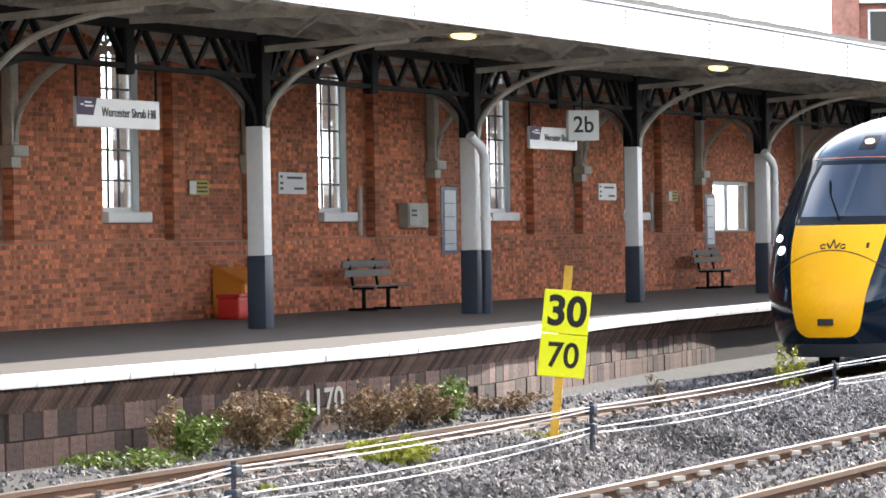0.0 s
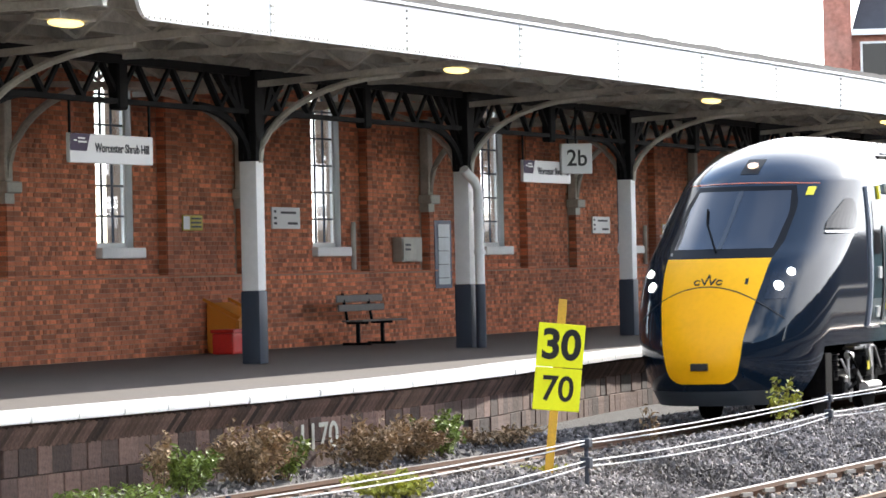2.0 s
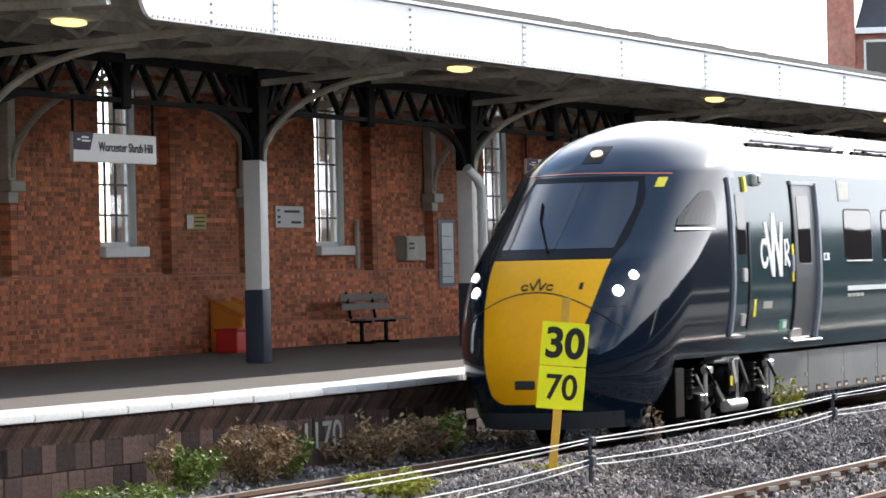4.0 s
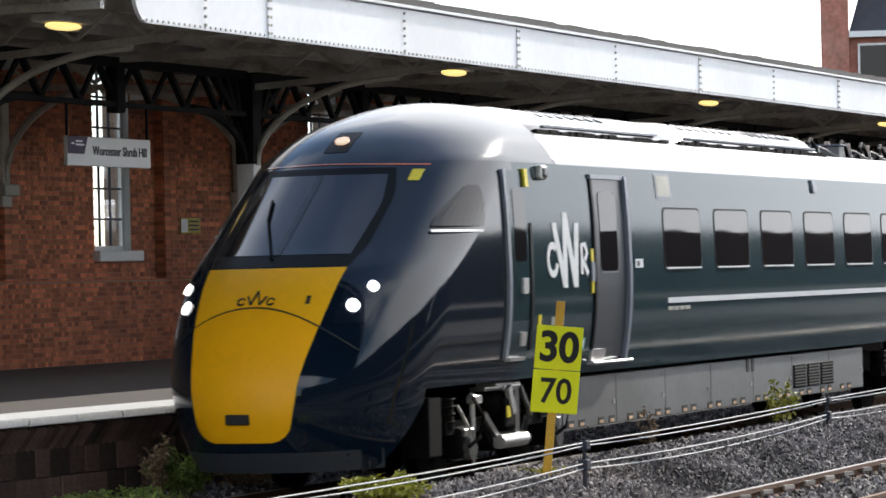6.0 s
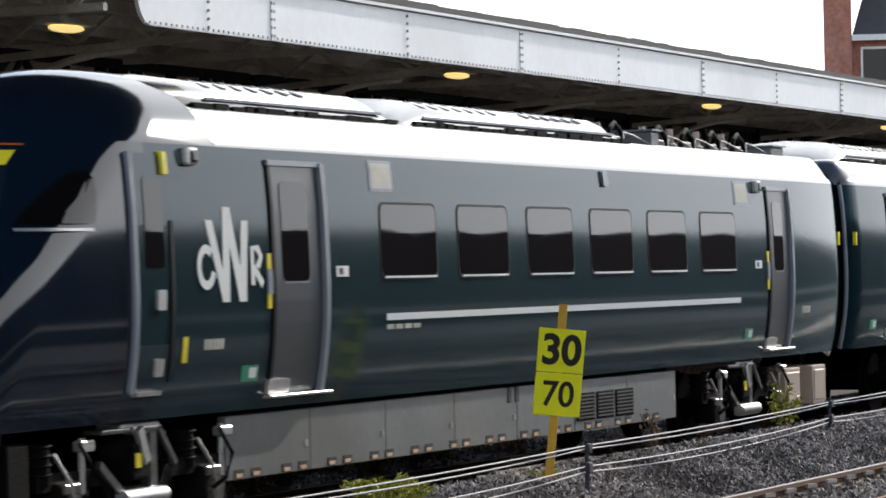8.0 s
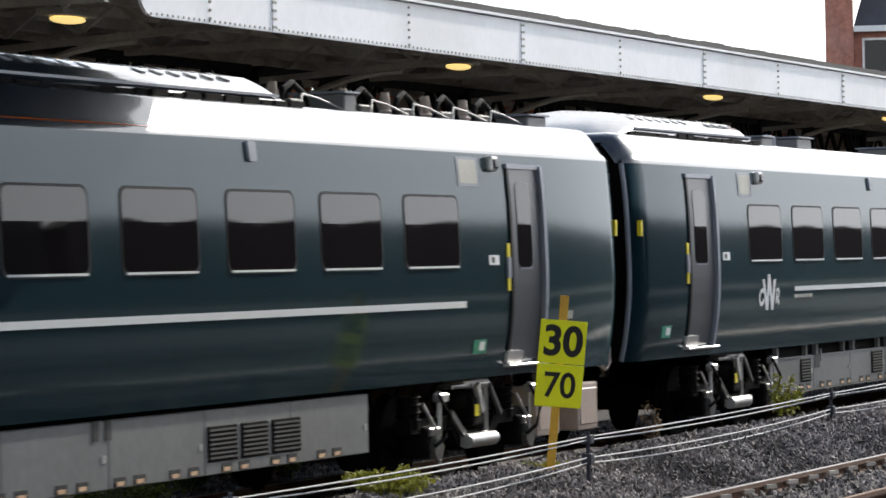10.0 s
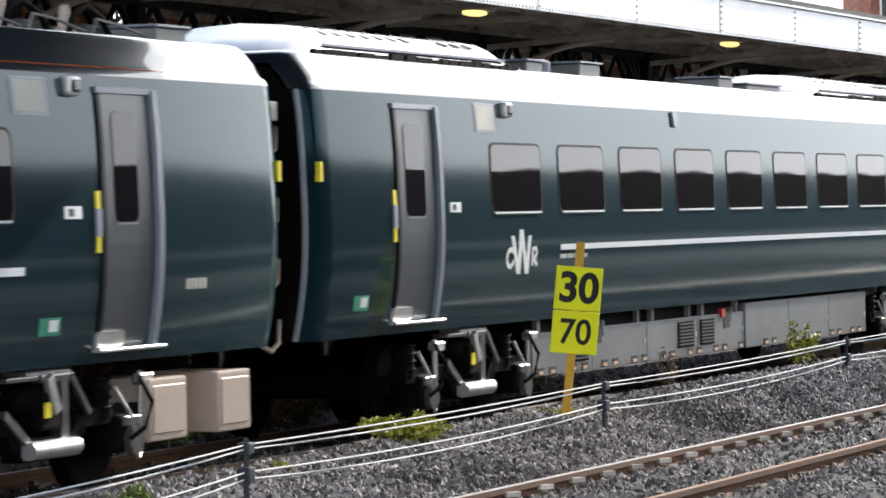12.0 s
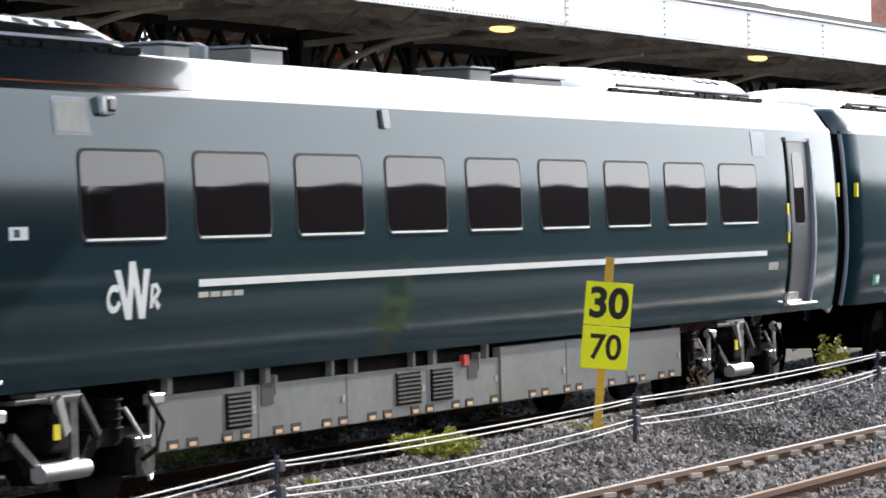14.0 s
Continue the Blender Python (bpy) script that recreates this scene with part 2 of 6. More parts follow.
def add_beam(bm, p, q, w, h, up=(0, 0, 1)):
    """A bar of width w and height h from p to q."""
    p, q = Vector(p), Vector(q)
    d = (q - p).normalized()
    u = Vector(up)
    if abs(d.dot(u)) > 0.98:
        u = Vector((1, 0, 0))
    s = d.cross(u).normalized() * w / 2
    t = s.cross(d).normalized() * h / 2
    v = [bm.verts.new(c + a * s + b * t) for c in (p, q) for a, b in ((-1, -1), (1, -1), (1, 1), (-1, 1))]
    for f in ((3, 2, 1, 0), (4, 5, 6, 7), (0, 1, 5, 4), (1, 2, 6, 5), (2, 3, 7, 6), (3, 0, 4, 7)):
        bm.faces.new([v[i] for i in f])
    return bm


def add_tube(bm, points, r, sides=8, cap=True):
    """A round rod through points."""
    rings = []
    for i, c in enumerate(points):
        c = Vector(c)
        a, b = Vector(points[max(i - 1, 0)]), Vector(points[min(i + 1, len(points) - 1)])
        d = (b - a).normalized()
        s = d.cross((0, 0, 1) if abs(d.z) < 0.9 else (1, 0, 0)).normalized()
        t = s.cross(d)
        rr = r[i] if isinstance(r, (list, tuple)) else r
        rings.append([bm.verts.new(c + rr * (math.cos(k * math.tau / sides) * s + math.sin(k * math.tau / sides) * t)) for k in range(sides)])
    for a, b in zip(rings, rings[1:]):
        for k in range(sides):
            bm.faces.new((a[k], b[k], b[(k + 1) % sides], a[(k + 1) % sides]))
    if cap:
        bm.faces.new(rings[0])
        bm.faces.new(rings[-1][::-1])
    return bm


def mesh_of(name, bm, material, smooth=False):
    bmesh.ops.recalc_face_normals(bm, faces=bm.faces[:])
    me = bpy.data.meshes.new(name)
    bm.to_mesh(me)
    bm.free()
    me.materials.append(material)
    if smooth:
        me.shade_smooth()
        me.set_sharp_from_angle(angle=radians(38))
    return me


def part(name, bm, material, parent, label="", smooth=False):
    ob = new(name, mesh_of(name, bm, material, smooth))
    ob.parent = parent
    if label:
        tagged(ob, label)
    return ob


def thing(name, bm, material, label, category, group="", kind="", smooth=False):
    return tagged(new(name, mesh_of(name, bm, material, smooth)), label, category, group, kind)


def holder(name, label, category, m=None, group="", kind=""):
    ob = tagged(new(name), label, category, group, kind)
    ob.empty_display_size = 0.1
    if m:
        ob.matrix_basis = m
    return ob


def words(name, text, size, material, parent, m, depth=0.004, width=1.0, label=""):
    cu = bpy.data.curves.new(name, "FONT")
    cu.body, cu.size, cu.align_x, cu.align_y, cu.extrude, cu.offset = text, size, "CENTER", "CENTER", depth, size * (0.03 if text == "30" else 0.014)
    tmp = bpy.data.objects.new(name, cu)
    scene.collection.objects.link(tmp)
    bpy.context.view_layer.update()
    me = bpy.data.meshes.new_from_object(tmp.evaluated_get(bpy.context.evaluated_depsgraph_get()))
    bpy.data.objects.remove(tmp)
    me.transform(Matrix.Diagonal((width, 1, 1, 1)))
    me.materials.clear()
    me.materials.append(material)
    ob = new(name, me)
    ob.parent = parent
    ob.matrix_basis = m
    if label:
        tagged(ob, label)
    return ob


def lerp(x, table):
    """Straight-line value from a table of (x, value)."""
    return float(np.interp(x, [a for a, _ in table], [b for _, b in table]))


def face_to(nx, ny):
    """Turn that makes a sheet in the local xy plane stand upright and face (nx, ny)."""
    return Matrix.Rotation(math.atan2(nx, -ny), 4, "Z") @ Matrix.Rotation(math.pi / 2, 4, "X")


# ---- ground, tracks ----
DIP = [(0, -0.10), (22, -0.12), (26, -0.16), (29, -0.13), (32, -0.04), (34, 0.0)]


def shoulder(x, y):
    """How far the ballast shoulder sinks near its crest."""
    return lerp(x, DIP) * max(0.0, 1 - abs(y - 12.3) / 0.95)


def ground():
    bm = bmesh.new()
    xs = [-3000, -60, 0, 10, 20, 22, 24, 26, 28, 30, 32, 34, 40, 50, 60, 80, 120, 300, 3000]
    ys = [(-3000, -0.2), (-40, -0.2), (4.5, -0.2), (7.4, -0.16), (8.2, -0.13), (10.9, -0.13), (11.4, 0.03), (12.0, 0.13), (12.3, 0.15), (12.74, 0.18), (12.9, -0.16), (15.6, -0.165), (16.1, -0.06), (17.5, -0.02), (60, -0.2), (3000, -0.2)]
    grid = [[bm.verts.new((x, y, z + shoulder(x, y))) for y, z in ys] for x in xs]
    for a, b in zip(grid, grid[1:]):
        for k in range(len(ys) - 1):
            bm.faces.new((a[k], b[k], b[k + 1], a[k + 1]))
    return thing("ground", bm, GROUND, "dark gritty trackbed earth and ballast", "ground", kind="structure", smooth=True)


GROUND_LINE = [(4.5, -0.2), (7.4, -0.16), (8.2, -0.13), (10.9, -0.13), (11.4, 0.03), (12.0, 0.13), (12.74, 0.18), (12.9, -0.16), (15.6, -0.165), (16.1, -0.06), (17.5, -0.02)]


def ballast():
    """Loose stones strewn over the trackbed, thickest near the camera's view."""
    rng = np.random.default_rng(4)
    shape = np.array([(1, 0, 0), (0.1, 1, 0.1), (-1, 0.1, 0), (0, -1, -0.1), (0.2, 0.1, 0.5), (-0.1, 0, -0.4)])
    faces = np.array([(0, 1, 4), (1, 2, 4), (2, 3, 4), (3, 0, 4), (1, 0, 5), (2, 1, 5), (3, 2, 5), (0, 3, 5)])
    n = 80000
    x = 22 + 44 * rng.random(n) ** 1.15
    y = np.where(rng.random(n) < 0.8, 10.35 + 2.42 * rng.random(n), 7.2 + 3.2 * rng.random(n))
    more = 12000
    x = np.concatenate([x, 24 + 40 * rng.random(more)])
    y = np.concatenate([y, 12.95 + 3.65 * rng.random(more)])
    n += more
    z = np.interp(y, [a for a, _ in GROUND_LINE], [b for _, b in GROUND_LINE]) + 0.03 * rng.random(n)
    z += np.interp(x, [a for a, _ in DIP], [b for _, b in DIP]) * np.maximum(0, 1 - np.abs(y - 12.3) / 0.95)
    r = 0.02 + 0.036 * rng.random(n) ** 2
    ang = rng.random((n, 3)) * 6.3
    pts = shape[None] * (0.6 + 0.7 * rng.random((n, 6, 1))) * r[:, None, None]
    for k, (i, j) in enumerate(((0, 1), (1, 2), (0, 2))):
        c, s = np.cos(ang[:, k])[:, None], np.sin(ang[:, k])[:, None]
        a, b = pts[:, :, i].copy(), pts[:, :, j].copy()
        pts[:, :, i], pts[:, :, j] = c * a - s * b, s * a + c * b
    pts += np.stack([x, y, z], 1)[:, None]
    me = bpy.data.meshes.new("ballast")
    me.from_pydata(pts.reshape(-1, 3).tolist(), [], (faces[None] + 6 * np.arange(n)[:, None, None]).reshape(-1, 3).tolist())
    me.materials.append(BALLAST)
    return tagged(new("ballast", me), "loose grey-brown ballast stones strewn over the trackbed", "ballast", kind="stuff")


def rail_mesh(x0, x1):
    bm = bmesh.new()
    outline = [(-0.035, -0.002), (-0.035, -0.045), (-0.01, -0.055), (-0.01, -0.11), (-0.06, -0.125), (-0.06, -0.145),
               (0.06, -0.145), (0.06, -0.125), (0.01, -0.11), (0.01, -0.055), (0.035, -0.045), (0.035, -0.002)]
    a = [bm.verts.new((x0, y, z)) for y, z in outline]
    b = [bm.verts.new((x1, y, z)) for y, z in outline]
    for k in range(len(outline)):
        j = (k + 1) % len(outline)
        if k != len(outline) - 1:
            bm.faces.new((a[k], b[k], b[j], a[j]))
    return bm


def track(name, y, x0, x1, label, sleepers, keyed):
    top = holder(name, label, "railway track", kind="structure")
    top.matrix_basis = pose(0, y, 0)
    chair = bmesh.new()
    add_box(chair, -0.09, 0.09, -0.17, 0.17, -0.155, -0.125)
    add_box(chair, -0.04, 0.04, 0.035, 0.09, -0.13, -0.09)
    add_box(chair, -0.04, 0.04, -0.09, -0.035, -0.13, -0.09)
    chair_me = mesh_of("chair", chair, CHAIR)
    key_me = mesh_of("key", boxed(-0.07, 0.07, -0.075, -0.036, -0.075, -0.035), mat("bleached wooden key", (0.55, 0.50, 0.44), 0.8, per="object"))
    tie_me = mesh_of("sleeper", boxed(-0.125, 0.125, -1.3, 1.3, -0.28, -0.15, bevel=0.01, seg=1), SLEEPER)
    for side in (-0.7525, 0.7525):
        r = part("rail", rail_mesh(x0, x1), RAIL_RUST, top)
        r.location.y = side
        h = part("rail_head", boxed(x0, x1, -0.033, 0.033, -0.004, 0.0), RAIL_TOP if side > 0 or not keyed else RAIL_DULL, r, "worn running surface")
        h.location.z = 0.002
    x, k = sleepers[0], 0
    while x < sleepers[1]:
        tie = new("sleeper", tie_me)
        tie.parent, tie.location = top, (x, 0, 0)
        for side in (-0.7525, 0.7525):
            c = new("chair", chair_me)
            c.parent, c.location = tie, (0, side, 0)
            if keyed and side > 0:
                w = new("key", key_me)
                w.parent, w.location, w.rotation_euler.z = tie, (0.03, side - 0.02, 0), -0.5
        x += 0.76
    return top


# ---- far platform ----
EDGE = [(-80, 16.95), (20, 16.9), (30, 16.8), (36, 16.5), (40, 16.45), (44, 16.75), (48, 17.3), (52, 17.75), (58, 18.2), (66, 18.5), (80, 18.7), (140, 18.7)]
TOP = 0.86
WALL_Y = 26.69
BAY = 8.668
POST_X = 48.55
POST_Y = 22.4


def edge(x):
    return lerp(x, EDGE)


def platform():
    bm = bmesh.new()
    xs = [-80, 0, 20, 30, 36, 40, 44, 48, 52, 58, 66, 80, 140]
    front = [bm.verts.new((x, edge(x) + 0.95, TOP - 0.004)) for x in xs]
    back = [bm.verts.new((x, WALL_Y + 0.5, TOP - 0.004)) for x in xs]
    low_f = [bm.verts.new((x, edge(x) + 0.95, -0.3)) for x in xs]
    low_b = [bm.verts.new((x, WALL_Y + 0.5, -0.3)) for x in xs]
    for i in range(len(xs) - 1):
        bm.faces.new((front[i], front[i + 1], back[i + 1], back[i]))
        bm.faces.new((low_f[i], low_f[i + 1], front[i + 1], front[i]))
        bm.faces.new((back[i], back[i + 1], low_b[i + 1], low_b[i]))
    bm.faces.new((front[0], back[0], low_b[0], low_f[0]))
    bm.faces.new((front[-1], low_f[-1], low_b[-1], back[-1]))
    deck = thing("platform", bm, PAVING, "worn grey asphalt station platform in canopy shade", "platform", kind="structure")
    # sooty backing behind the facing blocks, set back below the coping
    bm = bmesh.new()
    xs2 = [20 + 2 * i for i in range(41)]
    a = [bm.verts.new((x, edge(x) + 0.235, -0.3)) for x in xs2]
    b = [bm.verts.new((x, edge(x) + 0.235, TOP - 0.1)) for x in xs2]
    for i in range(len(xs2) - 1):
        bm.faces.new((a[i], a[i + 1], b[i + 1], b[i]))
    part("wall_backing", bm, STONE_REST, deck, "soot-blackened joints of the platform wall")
    rng = random.Random(8)
    # coping slabs
    x = 20.0
    while x < 90:
        w = 0.92
        a0, a1 = edge(x), edge(x + w)
        bm = add_box(bmesh.new(), 0, math.hypot(w, a1 - a0) - 0.012, 0, 0.95, -0.085, 0.0)
        bmesh.ops.bevel(bm, geom=bm.edges[:], offset=0.012, segments=2, affect="EDGES")
        s = part("coping_slab", bm, COPING, deck)
        s.matrix_basis = pose(x, a0 + rng.uniform(-0.006, 0.006), TOP + rng.uniform(-0.004, 0.004), 0, 0, math.degrees(math.atan2(a1 - a0, w)))
        x += w
    # corbelled course of slanting bricks under the coping, then rough block courses
    slant = bmesh.new()
    add_box(slant, 0.003, 0.112, 0, 0.2, 0.0, 0.225)
    for v in slant.verts:
        v.co.y += (0.225 - v.co.z) * 0.62
    slant_me = mesh_of("corbel_brick", slant, STONE_WALL)
    block_mes = []
    for k in range(4):
        bb = boxed(0.004, 0.272 + 0.04 * k, -0.008, 0.1, 0.003, 0.29, bevel=0.006, seg=1)
        for v in bb.verts:
            v.co += Vector((0, noise.noise(v.co * 9 + Vector((k, 0, 0))) * 0.008, 0))
        block_mes.append(mesh_of("block", bb, STONE_WALL))
    x, count = 26.0, 0
    while x < 62:
        c = new("corbel_brick", slant_me)
        c.parent, c.matrix_basis = deck, Matrix.Translation((0, 0, 0)) @ pose(x, edge(x) + 0.05 + rng.uniform(-0.006, 0.006), TOP - 0.32, 0, 14, math.degrees(math.atan2(edge(x + 0.3) - edge(x), 0.3)))
        x += 0.116
    for row in range(3):
        x = 27.0 + 0.12 * (row % 2)
        while x < 58:
            k = rng.randrange(4)
            if rng.random() > 0.02:
                c = new("block", block_mes[k])
                c.parent, c.matrix_basis = deck, pose(x, edge(x) + 0.2 + rng.uniform(-0.012, 0.012), TOP - 0.32 - 0.295 * (row + 1), 0, 0, math.degrees(math.atan2(edge(x + 0.3) - edge(x), 0.3)))
            x += 0.276 + 0.04 * k
    return deck


# ---- station wall ----
WINDOWS = [51.82 + BAY * k for k in (-1, 0, 1, 2, 3)]
PIERS = [54.05 + BAY * k for k in (-1, 0, 1, 2, 3)] + [57.15 + BAY * k for k in (-1, 0, 1, 2, 3)]
WIN_W, WIN_Z0, WIN_Z1 = 1.33, 2.66, 6.1
PAIR = (84.6, 88.2, 2.17, 3.47)


def in_hole(x, z):
    for w in WINDOWS:
        if w < x < w + WIN_W and WIN_Z0 < z < WIN_Z1:
            return True
    return PAIR[0] < x < PAIR[1] and PAIR[2] < z < PAIR[3]


def station_wall():
    top = holder("wall_north", "red brick station wall with piers and tall windows", "wall", kind="structure")
    x0, x1, z1 = -20.0, 130.0, 7.2
    core = bmesh.new()
    cuts = sorted([(w, w + WIN_W, WIN_Z0, WIN_Z1) for w in WINDOWS] + [PAIR])
    a = x0
    for c0, c1, b0, b1 in cuts:
        add_box(core, a, c0, WALL_Y + 0.012, WALL_Y + 0.5, -0.2, z1)
        add_box(core, c0, c1, WALL_Y + 0.012, WALL_Y + 0.5, -0.2, b0)
        add_box(core, c0, c1, WALL_Y + 0.012, WALL_Y + 0.5, b1, z1)
        a = c1
    add_box(core, a, x1, WALL_Y + 0.012, WALL_Y + 0.5, -0.2, z1)
    for p in PIERS:
        add_box(core, p + 0.01, p + 0.44, WALL_Y - 0.168, WALL_Y + 0.02, TOP, z1)
    add_box(core, 40, 110, WALL_Y - 0.168, WALL_Y + 0.02, TOP - 0.02, 2.2)
    part("mortar", core, MORTAR, top, "brown mortar bed of the brick wall")
    # bricks: courses with staggered joints on wall, piers and plinth
    rng = np.random.default_rng(11)
    one = mesh_of("brick", boxed(0, 0.218, 0, 0.03, 0, 0.068), BRICK_ONE)
    verts, faces, made = [], [], 0
    def lay(bx, by, bz, w, d=0.03, turn=False):
        nonlocal made
        jut = rng.uniform(-0.004, 0.004)
        if made < 300 and not turn and w > 0.2 and 49 < bx < 62 and 3.0 < bz < 4.0:
            o = new("brick", one)
            o.parent, o.location = top, (bx, by + jut, bz)
            made += 1
            return
        n = len(verts)
        if turn:
            c = [(bx + jut, by, bz), (bx + jut, by + w, bz), (bx + jut, by + w, bz + 0.068), (bx + jut, by, bz + 0.068)]
            q = [(v[0] + 0.03, v[1], v[2]) for v in c]
        else:
            c = [(bx, by + jut, bz), (bx + w, by + jut, bz), (bx + w, by + jut, bz + 0.068), (bx, by + jut, bz + 0.068)]
            q = [(v[0], v[1] + d, v[2]) for v in c]
        verts.extend(c + q)
        faces.extend([(n, n + 1, n + 2, n + 3), (n, n + 4, n + 5, n + 1), (n + 1, n + 5, n + 6, n + 2), (n + 2, n + 6, n + 7, n + 3), (n + 3, n + 7, n + 4, n)])
    HOLES = [(w, w + WIN_W, WIN_Z0, WIN_Z1) for w in WINDOWS] + [PAIR]
    row, z = 0, TOP + 0.005
    while z < 7.0:
        low = z < 2.2 - 0.06
        y = WALL_Y - 0.18 if low else WALL_Y
        step = 0.228 if row % 2 else 0.114
        x = 44.0 + (0.057 if row % 2 else 0)
        while x < 92:
            w = step - 0.010
            if low:
                lay(x, y, z, w)
            elif not any(p - 0.02 < x + w / 2 < p + 0.45 for p in PIERS):
                a, b = x, x + w
                for h0, h1, k0, k1 in HOLES:
                    if k0 - 0.06 < z < k1 and a < h1 and b > h0:
                        a, b = (a, h0) if a < h0 else (h1, b)
                if b - a > 0.02:
                    lay(a, y, z, b - a)
            x += step
        if not low:
            for p in PIERS:
                lay(p + 0.005, WALL_Y - 0.18, z, 0.214)
                lay(p + 0.23, WALL_Y - 0.18, z, 0.214)
                lay(p - 0.002, WALL_Y - 0.15, z, 0.145, turn=True)
        row, z = row + 1, z + 0.077
    me = bpy.data.meshes.new("brickwork")
    me.from_pydata(verts, [], faces)
    me.materials.append(BRICK)
    o = new("brickwork", me)
    o.parent = top
    tagged(o, "weathered red and brown bricks in courses", kind="stuff")
    part("plinth_ledge", boxed(40, 110, WALL_Y - 0.19, WALL_Y + 0.01, 2.19, 2.215), BRICK_ONE, top, "sloping brick ledge")
    return top


def sash_window(x, k):
    w = holder("window_%d" % k, "tall white-framed sash window with small panes and stone sill", "window", kind="structure")
    y = WALL_Y + 0.12
    part("window_sill", boxed(x - 0.06, x + WIN_W + 0.2, WALL_Y - 0.13, y, 2.5, 2.68, bevel=0.025), WHITE_PAINT, w, "thick white stone sill")
    rev = bmesh.new()
    add_box(rev, x + WIN_W - 0.015, x + WIN_W + 0.001, WALL_Y + 0.015, y + 0.06, 2.66, WIN_Z1)
    add_box(rev, x - 0.001, x + 0.015, WALL_Y + 0.015, y + 0.06, 2.66, WIN_Z1)
    part("reveal", rev, WHITE_PAINT, w, "white painted reveal")
    fr = bmesh.new()
    for a in (x + 0.015, x + WIN_W - 0.085):
        add_box(fr, a, a + 0.07, y, y + 0.07, 2.68, WIN_Z1)
    add_box(fr, x + 0.015, x + WIN_W - 0.015, y, y + 0.07, 2.68, 2.76)
    add_box(fr, x + 0.015, x + WIN_W - 0.015, y, y + 0.07, WIN_Z1 - 0.08, WIN_Z1)
    part("window_frame", fr, WHITE_PAINT, w)
    bars = bmesh.new()
    n = 3
    for i in range(1, n):
        a = x + 0.085 + (WIN_W - 0.17) * i / n
        add_box(bars, a - 0.014, a + 0.014, y + 0.01, y + 0.05, 2.7, WIN_Z1)
    for j in range(1, 7):
        z = 2.7 + j * 0.5
        add_box(bars, x + 0.08, x + WIN_W - 0.08, y + 0.006, y + 0.05, z - 0.016, z + 0.016)
    part("glazing_bars", bars, SLATE_BLUE, w, "thin dark glazing bars")
    for j in range(7):
        z0 = 2.72 + j * 0.5
        for i in range(n):
            a = x + 0.085 + (WIN_W - 0.17) * i / n
            g = part("pane", boxed(a + 0.01, a + (WIN_W - 0.17) / n - 0.01, y + 0.026, y + 0.032, z0, min(z0 + 0.47, WIN_Z1 - 0.05)), WINDOW_GLASS, w)
            g.rotation_euler = (0, 0, 0)
    return w


def pair_window(k):
    x0, x1, z0, z1 = PAIR
    w = holder("window_%d" % k, "wide white-framed two-light window", "window", kind="structure")
    y = WALL_Y + 0.2
    fr = bmesh.new()
    for a in (x0, (x0 + x1) / 2 - 0.08, x1 - 0.1):
        add_box(fr, a, a + 0.12, y, y + 0.08, z0, z1)
    add_box(fr, x0, x1, y + 0.003, y + 0.077, z0, z0 + 0.1)
    add_box(fr, x0, x1, y + 0.003, y + 0.077, z1 - 0.1, z1)
    part("window_frame", fr, WHITE_PAINT, w)
    for a, b in ((x0 + 0.12, (x0 + x1) / 2 - 0.08), ((x0 + x1) / 2 + 0.04, x1 - 0.1)):
        part("pane", boxed(a, b, y + 0.03, y + 0.036, z0 + 0.1, z1 - 0.1), WINDOW_GLASS, w)
    return w


# ---- canopy ----
FAS_Y, FAS_Z0, FAS_Z1 = 18.05, 5.10, 5.72
FAS_X0, FAS_X1 = 36.15, 125.0


def canopy_post(x):
    c = holder("canopy_post", "square iron canopy post painted white over dark blue", "post", pose(x, POST_Y, TOP), "canopy posts")
    h = 0.14
    part("upper_shaft", boxed(-h, h, -h, h, 1.09, 3.02, bevel=0.025), WHITE_PAINT, c, "white painted upper shaft", True)
    # added strip that gives the shaft its bright sunlit edge
    part("bright_edge", boxed(h - 0.004, h + 0.05, -0.07, 0.07, 1.09, 3.0, bevel=0.008, seg=1), WHITE_PAINT, c, "narrow white strip added for the sunlit edge")
    part("lower_shaft", boxed(-h - 0.012, h + 0.012, -h - 0.012, h + 0.012, 0.0, 1.09, bevel=0.025), SLATE_BLUE, c, "dark slate-blue lower shaft", True)
    part("head", boxed(-h - 0.01, h + 0.01, -h - 0.01, h + 0.01, 3.02, 4.36, bevel=0.02), BLACK_IRON, c, "black iron head")
    # curved braces along the platform
    for s in (-1, 1):
        bm = bmesh.new()
        pts = [(s * (h + 1.75 * (1 - math.cos(a))), 0, 3.05 + 0.74 * math.sin(a)) for a in np.linspace(0, math.pi / 2, 11)]
        add_tube(bm, pts, 0.065, 6)
        part("brace", bm, BLACK_IRON, c, "curved black iron brace")
        bm = bmesh.new()
        for a0, z0 in ((0.25, 4.3), (0.55, 4.3), (0.95, 4.3)):
            add_beam(bm, (s * (h + 0.02), 0, 3.15 + (a0 - 0.25) * 0.5), (s * (h + a0 + 0.1), 0, z0), 0.1, 0.09, (0, 1, 0))
        part("strut", bm, BLACK_IRON, c, "black diagonal strut")
    # pale brackets across, towards the track and the wall
    for s, reach in ((-1, 3.6), (1, 3.9)):
        bm = bmesh.new()
        pts = [(0, s * (h + 2.3 * (1 - math.cos(a))), 3.0 + 1.22 * math.sin(a)) for a in np.linspace(0, math.pi / 2, 13)]
        add_tube(bm, pts, 0.05, 6)
        part("cross_brace", bm, GREY_PAINT, c, "curved grey-white cross brace")
    return c


